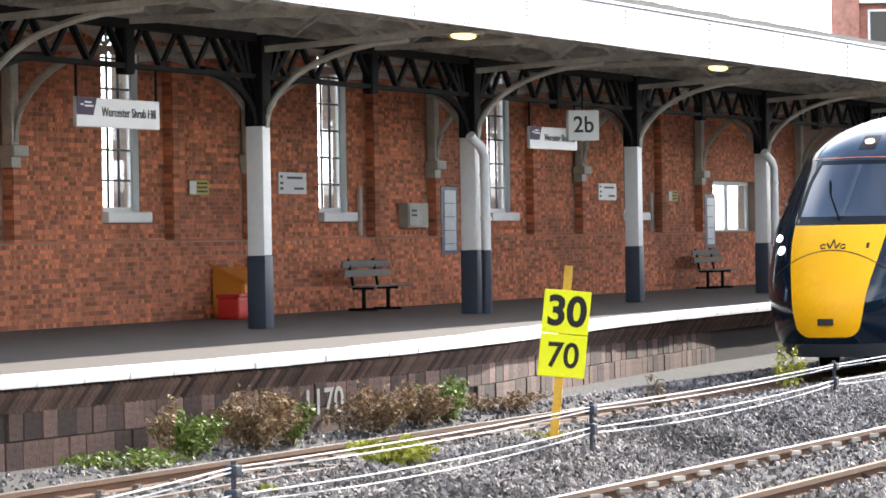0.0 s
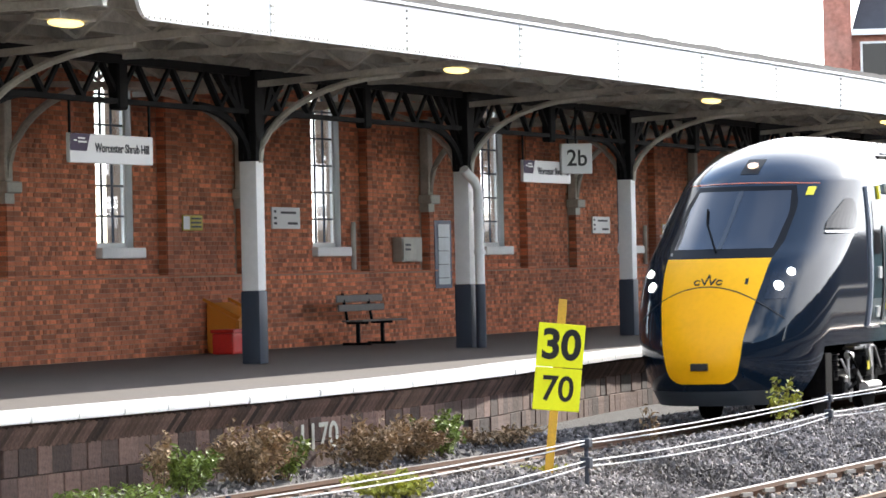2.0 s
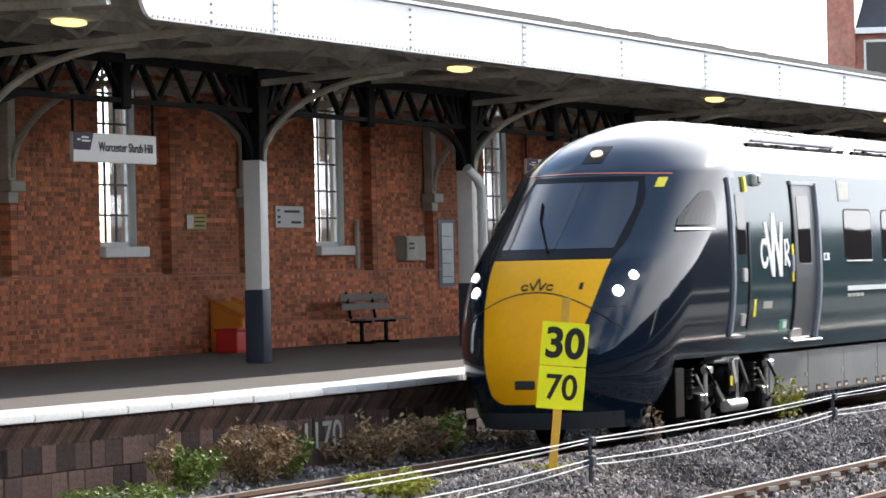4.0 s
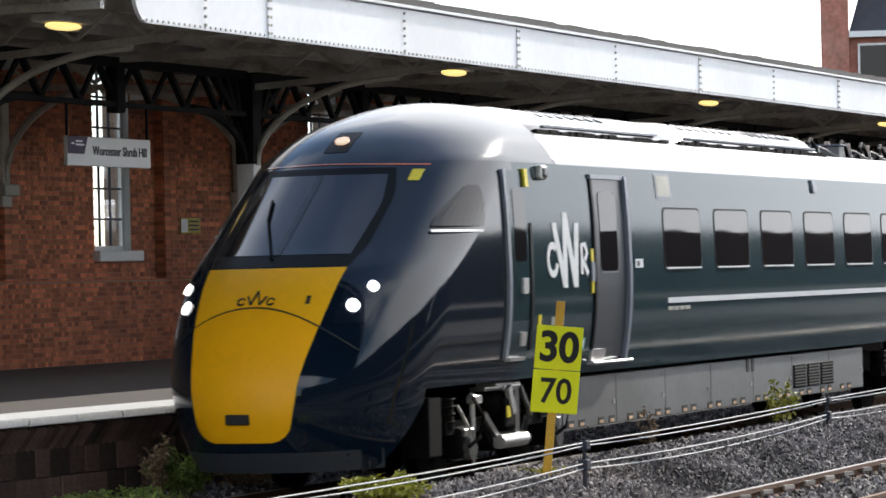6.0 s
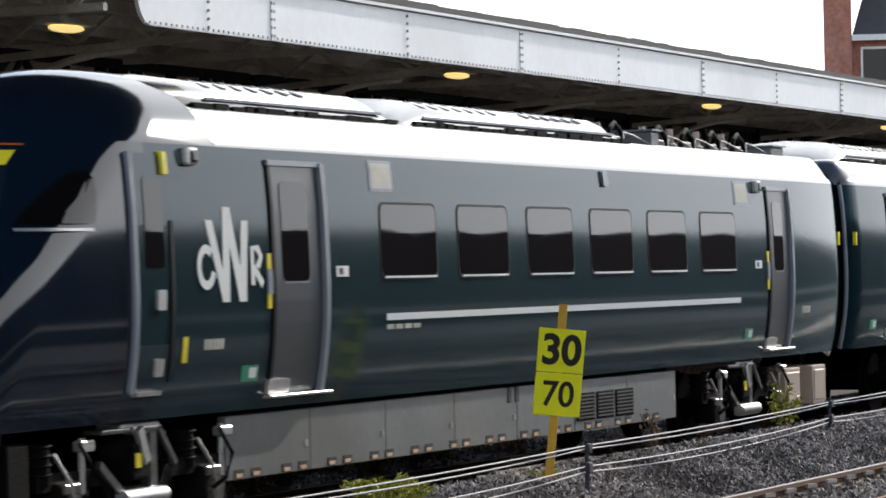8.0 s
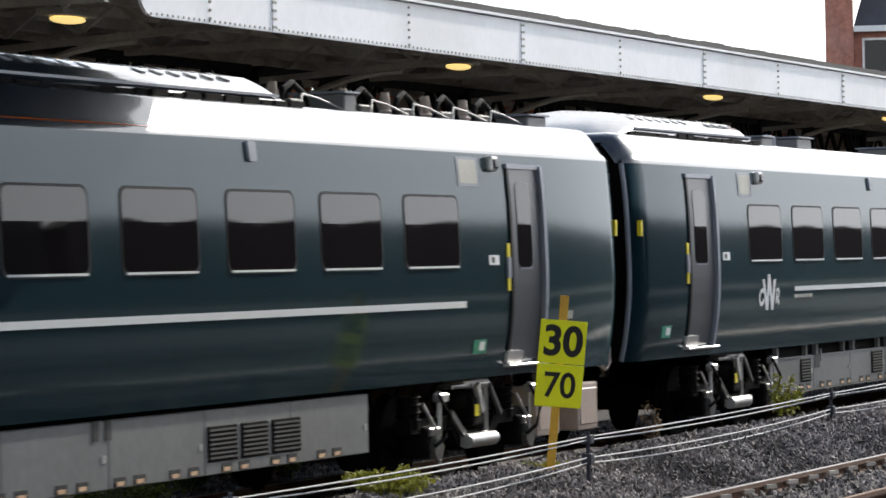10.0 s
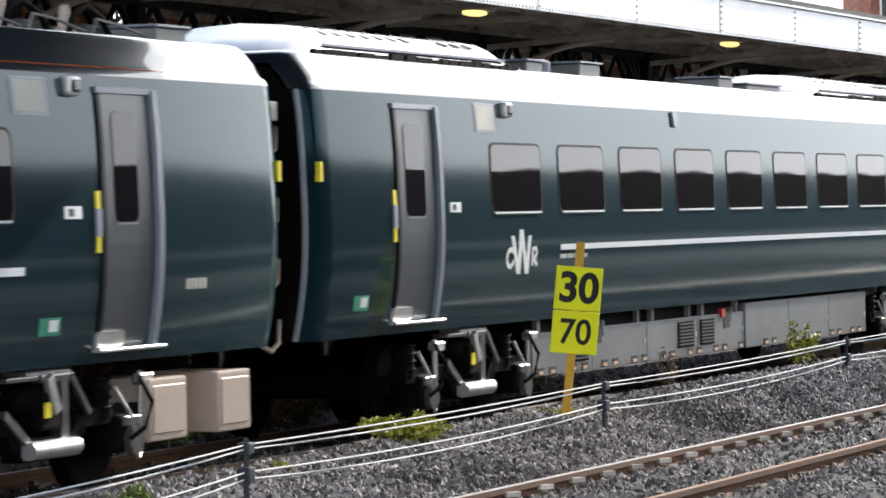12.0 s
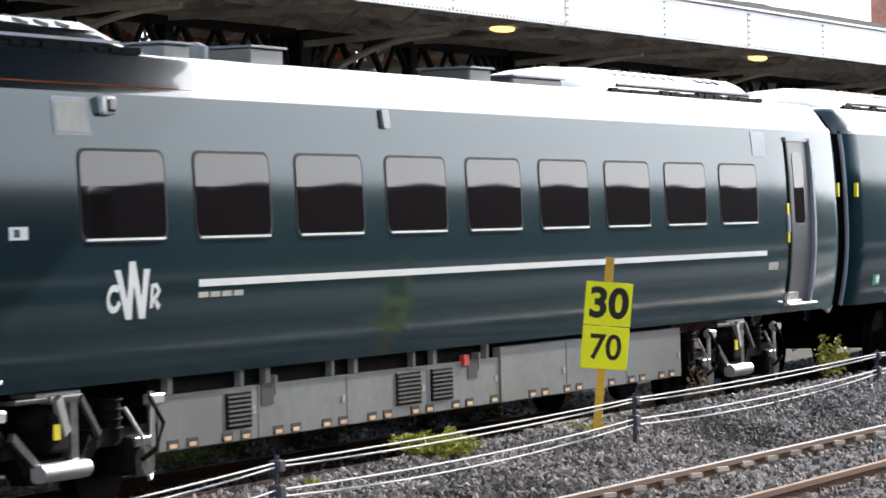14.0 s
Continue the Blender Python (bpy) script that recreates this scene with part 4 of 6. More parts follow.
def underframe(car, x0, x1, vents, notches, low_to=None):
    """Grey equipment skirt along both sides, tucked under the sill, with slotted lower edge; low_to: where a lower first stretch ends."""
    part("skirt", boxed(x0, x1, -1.08, 1.08, 0.5, 1.045), BOGIE, car, "dark equipment behind the skirt")
    for side in (-1, 1):
        n = 7
        for k in range(n):
            a, b = x0 + (x1 - x0) * k / n, x0 + (x1 - x0) * (k + 1) / n
            low = low_to is not None and b <= low_to + 0.1
            y0, y1 = (-1.17, -1.1) if low else (-1.19, -1.1)
            if side > 0:
                y0, y1 = -y1, -y0
            part("skirt_panel", boxed(a + 0.006, b - 0.006, y0, y1, 0.44, 0.90 if low else 1.0, bevel=0.008, seg=1), SKIRT, car, "grey underframe panel")
            if side < 0:
                part("panel_catch", boxed(b - 0.12, b - 0.07, y0 - 0.01, y0 + 0.005, 0.66, 0.72), STEEL, car, "small bright catch")
                if low:
                    part("hanger", boxed(a + 0.2, a + 0.29, y0 + 0.01, y1, 0.9, 1.04), SKIRT, car, "short hanger over the panel")
                    part("hanger", boxed(b - 0.3, b - 0.24, y0 + 0.01, y1, 0.9, 1.04), SKIRT, car)
    # notches are black blocks on whole panels, their shade put in as colour
    for a in notches:
        part("notch", boxed(a, a + 0.24, -1.177, -1.1, 0.72, 0.91), SIGN_BLACK, car, "black block for a shaded notch in the skirt")
        part("notch_tab", boxed(a + 0.28, a + 0.33, -1.18, -1.1, 0.80, 0.97), SKIRT, car)
    x = x0 + 0.15
    while x < x1 - 0.3:
        y0 = -1.17 if low_to is not None and x < low_to else -1.19
        for d in (0, 0.36):
            # the slot's dark inside is a black block on the panel
            part("slot", boxed(x + d, x + d + 0.2, y0 - 0.006, y0 + 0.02, 0.455, 0.53), SIGN_BLACK, car)
            part("slot_glow", boxed(x + d + 0.03, x + d + 0.16, y0 - 0.012, y0 - 0.004, 0.46, 0.495), SLOT_GLOW, car, "orange glow painted at the foot of a slot")
        x += 1.02
    for v0, v1 in vents:
        y0 = -1.17 if low_to is not None and v0 < low_to else -1.19
        v = part("vent", boxed(v0, v1, y0 - 0.012, y0 + 0.01, 0.55, 0.86, bevel=0.006, seg=1), BOGIE, car, "dark ventilation grille")
        for k in range(7):
            part("vent_slat", boxed(v0 + 0.03, v1 - 0.03, y0 - 0.02, y0 - 0.008, 0.575 + 0.04 * k, 0.592 + 0.04 * k), VENT_GREY, v)


WHEELSETS = []


def bogie(car, x):
    b = part("bogie", boxed(-1.65, 1.65, -0.95, 0.95, 0.42, 0.62, bevel=0.04), BOGIE, car, "grimy black bogie with bright fittings")
    b.location = (x, 0, 0)
    for side in (-1, 1):
        y = side * 1.08
        bm = bmesh.new()
        add_beam(bm, (-1.75, y, 0.62), (-0.6, y, 0.62), 0.16, 0.14)
        add_beam(bm, (-0.6, y, 0.62), (-0.45, y, 0.44), 0.16, 0.16)
        add_beam(bm, (-0.45, y, 0.42), (0.45, y, 0.42), 0.16, 0.18)
        add_beam(bm, (0.45, y, 0.44), (0.6, y, 0.62), 0.16, 0.16)
        add_beam(bm, (0.6, y, 0.62), (1.75, y, 0.62), 0.16, 0.14)
        part("side_frame", bm, BOGIE, b)
        for ax in (-1.3, 1.3):
            bx = boxed(ax - 0.2, ax + 0.2, y - 0.14, y + 0.14, 0.3, 0.62, bevel=0.05)
            part("axle_box", bx, BOGIE, b)
            bm = bmesh.new()
            add_tube(bm, [(ax, y + side * 0.13, 0.40), (ax, y + side * 0.2, 0.40)], 0.12, 14)
            part("axle_cap", bm, BRACKET, b, "scuffed round axle cap", True)
            bm = bmesh.new()
            add_tube(bm, [(ax + 0.3, y + side * 0.08, 0.5), (ax + 0.3, y + side * 0.08, 0.95)], 0.028, 10)
            part("damper", bm, STEEL, b, "bright vertical damper", True)
            bm = bmesh.new()
            add_tube(bm, [(ax - 0.32, y, 0.6), (ax - 0.32, y, 0.92)], 0.11, 12)
            part("spring", bm, BOGIE, b, "", True)
            for k in range(4):
                bm = bmesh.new()
                z = 0.63 + 0.075 * k
                add_tube(bm, [(ax - 0.32 + 0.118 * math.cos(u), y + 0.118 * math.sin(u), z + 0.012 * u) for u in np.linspace(0, math.tau, 13)], 0.013, 5)
                part("coil", bm, BOGIE, b, "grimy spring coil", True)
            bm = bmesh.new()
            add_tube(bm, [(ax + 0.12, y + side * 0.16, 0.92), (ax + 0.2, y + side * 0.24, 0.7), (ax + 0.05, y + side * 0.25, 0.5), (ax - 0.12, y + side * 0.2, 0.42)], 0.02, 6)
            part("cable", bm, BOGIE, b, "black hanging cable", True)
            part("caliper", boxed(ax + 0.2, ax + 0.42, y + side * 0.1 - 0.05, y + side * 0.1 + 0.05, 0.84, 0.93, bevel=0.015, seg=1), STEEL, b, "bright clamp block")
            part("cover", boxed(ax - 0.14, ax + 0.14, y + side * 0.14 - 0.02, y + side * 0.14 + 0.02, 0.52, 0.6, bevel=0.01, seg=1), BRACKET, b, "scuffed axle box cover")
            bm = bmesh.new()
            sway = [(ax - 0.3, y + side * 0.15, 0.85), (ax - 0.1, y + side * 0.2, 0.6), (ax + 0.05, y + side * 0.18, 0.25), (ax + 0.2, y + side * 0.12, 0.3)]
            add_tube(bm, sway, 0.016, 6)
            part("hose", bm, STEEL, b, "thin bright pipe")
        bm = bmesh.new()
        add_tube(bm, [(-0.42, y + side * 0.14, 0.42), (0.34, y + side * 0.14, 0.42)], 0.075, 12)
        part("yaw_damper", bm, STEEL, b, "bright steel damper cylinder", True)
        bm = bmesh.new()
        bmesh.ops.create_uvsphere(bm, u_segments=16, v_segments=10, radius=0.3)
        for v in bm.verts:
            v.co = Vector((v.co.x, v.co.y * 0.8 + side * 0.95, v.co.z * 0.6 + 0.8))
        part("air_spring", bm, BOGIE, b, "black rubber air spring", True)
        br = boxed(-0.1, 0.42, y - 0.1, y + 0.14, 0.93, 1.0, bevel=0.02)
        part("bracket_arm", boxed(-0.62, -0.12, y - 0.08, y + 0.1, 0.95, 0.99, bevel=0.01), BRACKET, b, "scuffed dark bracket arm")
        part("swing_link", add_beam(bmesh.new(), (-0.75, y + side * 0.1, 0.72), (-0.35, y + side * 0.1, 0.46), 0.05, 0.07), BRACKET, b, "scuffed slanting link")
        add_box(br, 0.2, 0.32, y + side * 0.05 - 0.05, y + side * 0.05 + 0.05, 0.45, 0.94)
        part("bracket", br, BRACKET, b, "scuffed bracket")
        # paler cap and web that carry the bracket's sun glints in their colour
        part("bracket_cap", boxed(-0.3, 0.42, y - 0.08, y + 0.15, 0.985, 1.03, bevel=0.01, seg=1), STEEL, b, "bright cap added for the sun glint on the bracket")
        part("bracket_web", add_beam(bmesh.new(), (-0.05, y + side * 0.12, 0.98), (0.08, y + side * 0.12, 0.7), 0.05, 0.1), STEEL, b, "bright web added for the sun glint on the bracket")
        part("stay", add_beam(bmesh.new(), (0.36, y + side * 0.1, 0.97), (0.62, y + side * 0.12, 0.66), 0.035, 0.05), BRACKET, b, "scuffed stay")
        part("brake_unit", boxed(-0.16, 0.14, y - 0.12, y + 0.12, 0.56, 0.86, bevel=0.03), BOGIE, b)
        part("tag", boxed(-0.13, -0.02, y + side * 0.13 - 0.004, y + side * 0.13 + 0.004, 0.66, 0.78), VIVID, b, "small yellow tag")
    for ax in (-1.3, 1.3):
        bm = bmesh.new()
        for side in (-1, 1):
            add_tube(bm, [(0, side * 0.7, 0), (0, side * 0.72, 0), (0, side * 0.83, 0)], [0.49, 0.46, 0.46], 28)
            add_tube(bm, [(0, side * 0.835, 0), (0, side * 0.85, 0)], 0.2, 14)
        add_tube(bm, [(0, -1.0, 0), (0, 1.0, 0)], 0.08, 10)
        w = part("wheelset", bm, BOGIE, car, "steel wheels on their axle", True)
        WHEELSETS.append((w, x + ax))
    return b


POD = [(-0.97, 0.0), (-0.95, 0.07), (-0.86, 0.17), (-0.7, 0.245), (-0.45, 0.29), (0.0, 0.32)]


def roof_kit(car, pods, boxes, loops=(), open_front=False):
    """Ribbed fairings on the deck, small boxes and cables between them."""
    for i, (a, b) in enumerate(pods):
        bm = bmesh.new()
        outline = POD + [(-y, h) for y, h in reversed(POD[:-1])]
        ends = [(a - 0.9, 0.9, 0.72), (a + 0.15, 1.02, 0.98)] if open_front and i == 0 else [(a, 0.02, 1.0)]
        ends += [(a + 0.7, 1.0, 1.0), (b - 0.7, 1.0, 1.0), (b, 0.02, 1.0)]
        loft(bm, [[(x, y * wide, 3.71 + k * h) for y, h in outline] for x, k, wide in ends])
        pod = part("roof_pod", bm, ROOF_PAINT, car, "ribbed roof equipment fairing", True)
        n = int((b - a - 1.6) / 0.34)
        for k in range(n):
            if k % 9 in (7, 8):
                continue
            x = a + 0.85 + 0.34 * k
            part("pod_rib", add_beam(bmesh.new(), (x, -0.82, 3.9), (x, -0.62, 3.972), 0.09, 0.02), SKIRT, pod, "grey cross rib")
        part("pod_rail", boxed(a + 0.5, b - 0.5, -0.965, -0.94, 3.775, 3.80), RIM_GREY, pod, "pale rail along the fairing")
        bm = bmesh.new()
        rng = random.Random(int(a * 10))
        x = a + 0.2
        while x < b - 0.3:
            w = rng.uniform(0.12, 0.4)
            add_box(bm, x, x + w, -1.0, -0.955, 3.70, 3.725 + rng.uniform(0, 0.03))
            x += w + rng.uniform(0.02, 0.1)
        tagged(part("pod_gutter", bm, BOGIE, pod, "dark ragged gutter line"), kind="stuff")
    for a, b, z in boxes:
        part("roof_box", boxed(a, b, -0.75, -0.2, 3.7, z, bevel=0.02, seg=1), SKIRT, car, "small grey roof box")
        part("roof_box_lid", boxed(a - 0.03, b + 0.03, -0.78, -0.17, z, z + 0.02), RIM_GREY, car, "pale lid of a roof box")
    for x in loops:
        bm = bmesh.new()
        add_tube(bm, [(x, -0.6, 3.72), (x + 0.1, -0.6, 3.9), (x + 0.4, -0.55, 3.98), (x + 0.8, -0.5, 3.88), (x + 0.95, -0.5, 3.72)], 0.03, 8)
        part("roof_cable", bm, BOGIE, car, "dark looping roof cable", True)
        bm = bmesh.new()
        add_tube(bm, [(x + 0.15, -0.75, 3.72), (x + 0.3, -0.7, 3.86), (x + 0.75, -0.68, 3.83), (x + 1.2, -0.72, 3.74)], 0.012, 6)
        part("roof_pipe", bm, SKIRT, car, "thin grey roof pipe", True)
        bm = bmesh.new()
        add_tube(bm, [(x + 0.5, -0.3, 3.72), (x + 0.5, -0.3, 3.8), (x + 0.5, -0.3, 3.82), (x + 0.5, -0.3, 4.0)], [0.1, 0.1, 0.06, 0.045], 10)
        part("insulator", bm, BOX_GREY, car, "pale insulator", True)
        part("roof_bracket", boxed(x + 0.6, x + 0.95, -0.45, -0.1, 3.7, 3.84, bevel=0.02, seg=1), VENT_GREY, car, "dark roof bracket")


def face_patch(bounds, off=0.008, ny=16):
    """A sheet that follows the nose: rows of height, near and far sideways limits."""
    bm = bmesh.new()
    grid = [[bm.verts.new((nose_x(y, z) - off, y, z)) for y in np.linspace(a, b, ny + 1)] for z, a, b in bounds]
    for r, s in zip(grid, grid[1:]):
        for k in range(ny):
            bm.faces.new((r[k], s[k], s[k + 1], r[k + 1]))
    return bm


def skin_y(x, z):
    """Sideways reach of the nose shell at x."""
    lo, hi = 0.0, half(z)
    for _ in range(24):
        m = (lo + hi) / 2
        lo, hi = (m, hi) if nose_x(m, z) < x else (lo, m)
    return lo


def skin_patch(rows, off, side, n=8):
    """A sheet on the side of the nose: rows of height, front and rear end."""
    bm = bmesh.new()
    grid = [[bm.verts.new((x, side * (skin_y(x, z) + off), z)) for x in np.linspace(a, b, n + 1)] for z, a, b in rows]
    for p, q in zip(grid, grid[1:]):
        for k in range(n):
            bm.faces.new((p[k], p[k + 1], q[k + 1], q[k]))
    return bm


def face_strip(zf, y0, y1, h, off=0.012, n=24):
    bm = bmesh.new()
    a = [bm.verts.new((nose_x(y, zf(y)) - off, y, zf(y))) for y in np.linspace(y0, y1, n)]
    b = [bm.verts.new((nose_x(y, zf(y) + h) - off, y, zf(y) + h)) for y in np.linspace(y0, y1, n)]
    for k in range(n - 1):
        bm.faces.new((a[k], a[k + 1], b[k + 1], b[k]))
    return bm


def disc_on_nose(y, z, r, off, depth=0.03):
    """A round lamp lying on the nose surface."""
    e = 0.02
    n = Vector((-1, (nose_x(y + e, z) - nose_x(y - e, z)) / (2 * e), (nose_x(y, z + e) - nose_x(y, z - e)) / (2 * e))).normalized()
    c = Vector((nose_x(y, z), y, z))
    return add_tube(bmesh.new(), [c - n * 0.01, c + n * (off + depth)], r, 20)


def lead_car():
    car = holder("leading_train_carriage", "dark green streamlined train carriage with yellow nose and lit headlamps", "train carriage")
    # nose shell
    ts = np.linspace(-math.pi / 2, math.pi / 2, 81)
    zs = [*np.linspace(1.05, 3.3, 37).tolist(), 3.34, 3.341, 3.42, 3.54, 3.64, 3.73, 3.8, 3.87, 3.92, 3.97, 4.0, 4.02, 4.035, 4.044]
    bm = bmesh.new()
    back = lambda z: 4.2 if z <= 3.34 else 5.6
    loft(bm, [[(back(z), -half(z), z)] + [(nose_x(half(z) * math.sin(t), z), half(z) * math.sin(t), z) for t in ts] + [(back(z), half(z), z)] for z in zs])
    nose = part("nose", bm, NOSE_PAINT, car, "glossy dark green nose shell, sky blue put into its colour", True)
    def valance_ring(z):
        end = lerp(z, [(0.3, 1.2), (1.05, 1.95)])
        ring = []
        for t in ts:
            y = half(z) * math.sin(t)
            x = nose_x(y, z)
            ring.append((x, y, z) if x <= end else (end, math.copysign(skin_y(end, z), y), z))
        return ring

    bm = bmesh.new()
    loft(bm, [valance_ring(z) for z in (0.3, 0.33, 0.37, 0.42, 0.5, 0.6, 0.7, 0.8, 0.9, 0.98, 1.05)])
    bmesh.ops.remove_doubles(bm, verts=bm.verts[:], dist=1e-4)
    part("valance", bm, NOSE_PAINT, car, "dark green lower valance, sky blue put into its colour", True)
    bm = face_patch([(z, -half(z) * 0.93, half(z) * 0.93) for z in (0.3, 0.36, 0.42, 0.5)], 0.012)
    part("lower_lip", bm, DOOR_GREY, car, "dark grey lower lip", True)
    # yellow front
    wide = [(0.60, 0.30), (0.62, 0.37), (0.66, 0.43), (0.72, 0.475), (0.8, 0.5), (1.0, 0.54), (1.2, 0.565), (1.45, 0.61), (1.7, 0.66), (1.95, 0.70), (2.27, 0.735)]
    part("lower_panel", face_patch([(z, -lerp(z, wide), lerp(z, wide)) for z in (0.6, 0.62, 0.66, 0.72, *np.linspace(0.8, 1.72, 12))], 0.0125), YELLOW, car, "deep yellow lower nose panel", True)
    part("upper_panel", face_patch([(z, -lerp(z, wide), lerp(z, wide)) for z in np.linspace(1.69, 2.27, 8)], 0.01), YELLOW_UP, car, "yellow upper nose panel", True)
    part("panel_arch", face_patch([(z, -max(0.66 * math.sqrt(max(1 - ((z - 1.70) / 0.19), 0)), 0.02), max(0.66 * math.sqrt(max(1 - ((z - 1.70) / 0.19), 0)), 0.02)) for z in np.linspace(1.70, 1.889, 10)], 0.013), YELLOW, car, "arched top of the lower panel", True)
    seam = lambda y: 1.885 - 0.19 * (y / 0.66) ** 2
    part("seam", face_strip(seam, -1.0, 1.0, 0.016, 0.017), SIGN_BLACK, car, "black panel seam")
    part("coupler_hatch", boxed(0.02, 0.1, -0.12, 0.12, 0.78, 0.88, bevel=0.01, seg=1), SIGN_BLACK, car, "dark hatch in the yellow panel")
    part("slot", face_patch([(z, -0.53, -0.49) for z in (1.92, 1.96, 2.0)], 0.016, 3), SIGN_BLACK, car)
    # emblem on the nose: plain dark strokes
    zig = [(-0.1, 2.0), (-0.045, 1.92), (0.0, 2.05), (0.045, 1.92), (0.1, 2.0)]
    em = part("nose_emblem", bmesh.new(), SIGN_BLACK, car, "small dark emblem on the yellow panel")
    for a, b in zip(zig, zig[1:]):
        bm = bmesh.new()
        add_beam(bm, (nose_x(a[0], a[1]) - 0.014, a[0], a[1]), (nose_x(b[0], b[1]) - 0.014, b[0], b[1]), 0.016, 0.02)
        part("stroke", bm, SIGN_BLACK, em)
    for y in (-0.155, 0.155):
        bm = bmesh.new()
        add_tube(bm, [(nose_x(y, 1.95 + 0.035 * math.sin(a)) - 0.014, y - 0.038 * math.cos(a), 1.95 + 0.03 * math.sin(a)) for a in np.linspace(0.5, 5.8, 12)], 0.011, 5)
        part("ring", bm, SIGN_BLACK, em)
    # windscreen
    part("screen_mask", face_patch([(z, -lerp(z, [(2.28, 0.74), (2.5, 0.80), (3.0, 0.80), (3.26, 0.70)]), lerp(z, [(2.28, 0.74), (2.5, 0.80), (3.0, 0.80), (3.26, 0.70)])) for z in np.linspace(2.28, 3.27, 10)], 0.006), BLACK_GLOSS, car, "black windscreen surround", True)
    ws = part("windscreen", face_patch([(z, -lerp(z, [(2.4, 0.70), (2.9, 0.73), (3.2, 0.66)]), lerp(z, [(2.4, 0.70), (2.9, 0.73), (3.2, 0.66)])) for z in np.linspace(2.4, 3.2, 10)], 0.012), SCREEN, car, "dark curved windscreen", True)
    bm = bmesh.new()
    add_tube(bm, [(nose_x(0.0, 2.36) - 0.03, 0.02, 2.36), (nose_x(0.3, 2.75) - 0.04, 0.32, 2.75), (nose_x(0.35, 2.95) - 0.03, 0.4, 2.95)], 0.014, 6)
    part("mullion", face_patch([(z, -0.035, 0.035) for z in np.linspace(2.4, 3.2, 8)], 0.02, 3), DOOR_GREY, ws, "grey centre pillar", True)
    part("wiper", bm, BOGIE, ws, "thin black wiper")
    part("top_lamp_glass", face_patch([(z, -0.13, 0.13) for z in np.linspace(3.44, 3.66, 5)], 0.008, 6), BLACK_GLOSS, car, "dark lamp recess", True)
    part("top_lamp", disc_on_nose(0, 3.55, 0.075, 0.0), LAMP_WARM, car, "warm lit marker lamp")
    part("brow_line", face_strip(lambda y: 3.29 + 0.02 * (1 - abs(y)), -0.95, 0.95, 0.014, 0.01), ORANGE_LINE, car, "thin orange line over the windscreen")
    part("sill_marker", face_patch([(z, -0.93, -0.84) for z in (3.13, 3.19, 3.25)], 0.014, 3), VIVID, car, "small yellow marker")
    for side in (-1, 1):
        a, b = (-1.02, -0.76) if side < 0 else (0.76, 1.02)
        part("lamp_glass", face_patch([(z, a * lerp(z, [(1.7, 0.98), (2.2, 1.06)]), b * lerp(z, [(1.7, 0.98), (2.2, 1.06)])) for z in np.linspace(1.72, 2.24, 8)], 0.01, 8), LAMP_GLASS, car, "blue-grey glass of a lamp", True)
        part("headlamp", disc_on_nose(side * 0.88, 1.89, 0.065, 0.004), LAMP_WHITE, car, "lit round headlamp")
        part("upper_lamp", disc_on_nose(side * 0.985, 2.07, 0.055, 0.004), LAMP_WHITE, car, "lit upper lamp")
    # bodyside
    body_shell(car, 5.6, 25.5, False, True, 4.2)
    # cab side window and door
    for side in (-1, 1):
        part("cab_window", skin_patch([(2.66, 2.2, 3.18), (2.75, 2.32, 3.22), (2.9, 2.62, 3.26), (3.02, 2.88, 3.26), (3.08, 3.02, 3.22)], 0.022, side), GLASS_DARK, car, "slanted cab side window")
        part("cab_window_sill", skin_patch([(2.6, 2.15, 3.14), (2.625, 2.15, 3.14)], 0.03, side), STEEL, car, "bright sill bar")
        d = part("cab_door", side_patch(3.88, 4.55, 1.27, 3.25, 0.008, 0.08, side), GREEN, car, "narrow green cab door")
        part("door_frame", side_patch(3.82, 3.90, 1.27, 3.26, 0.035, 0.03, side), RIM_GREY, d, "pale grey door frame")
        part("door_frame", side_patch(4.53, 4.59, 1.35, 2.7, 0.02, 0.03, side), BLACK_GLOSS, d)
        part("pane", side_patch(4.08, 4.42, 2.3, 3.05, 0.014, 0.05, side), GLASS_DARK, d, "narrow door window")
        part("handle", side_patch(4.25, 4.4, 1.95, 2.12, 0.03, 0.02, side, 2), STEEL, d, "bright recessed handle")
        part("foothold", side_patch(4.25, 4.4, 1.4, 1.55, 0.03, 0.02, side, 2), STEEL, d, "bright foothold")
        part("threshold", side_patch(3.9, 4.35, 1.25, 1.285, 0.06, 0, side, 1), STEEL, d, "bright threshold")
    part("marker_strip", side_patch(4.44, 4.53, 3.08, 3.27, 0.04), VIVID, car, "yellow marker strip")
    part("marker_strip", side_patch(4.78, 4.87, 1.5, 1.72, 0.008), VIVID, car, "yellow marker strip")
    emblem(car, 5.08, 2.0, 1.3, 0.82)
    passenger_door(car, 6.6, 7.72)
    for k in range(6):
        side_window(car, 9.1 + 2.005 * k, 10.5 + 2.005 * k)
    part("white_bar", side_patch(9.2, 20.7, 1.775, 1.84, 0.006, 0, -1, 2), LETTER_WHITE, car, "long white line")
    for k in range(4):
        part("name_bar", side_patch(9.22 + 0.22 * k, 9.4 + 0.22 * k, 1.69, 1.735, 0.006, 0, -1, 1), BEIGE, car, "unreadable small lettering")
    passenger_door(car, 22.0, 22.95)
    fittings(car, 8.0, 8.9, 6.0, 5.2, 5.0)
    fittings(car, 21.35, 20.6, 21.0, 23.5, 21.55)
    part("side_grip", side_patch(15.62, 15.78, 3.15, 3.33, 0.03, 0.03), RIM_GREY, car, "small grey side fitting")
    underframe(car, 5.9, 18.5, [(14.95, 15.55), (15.63, 16.2), (16.28, 16.9)], ())
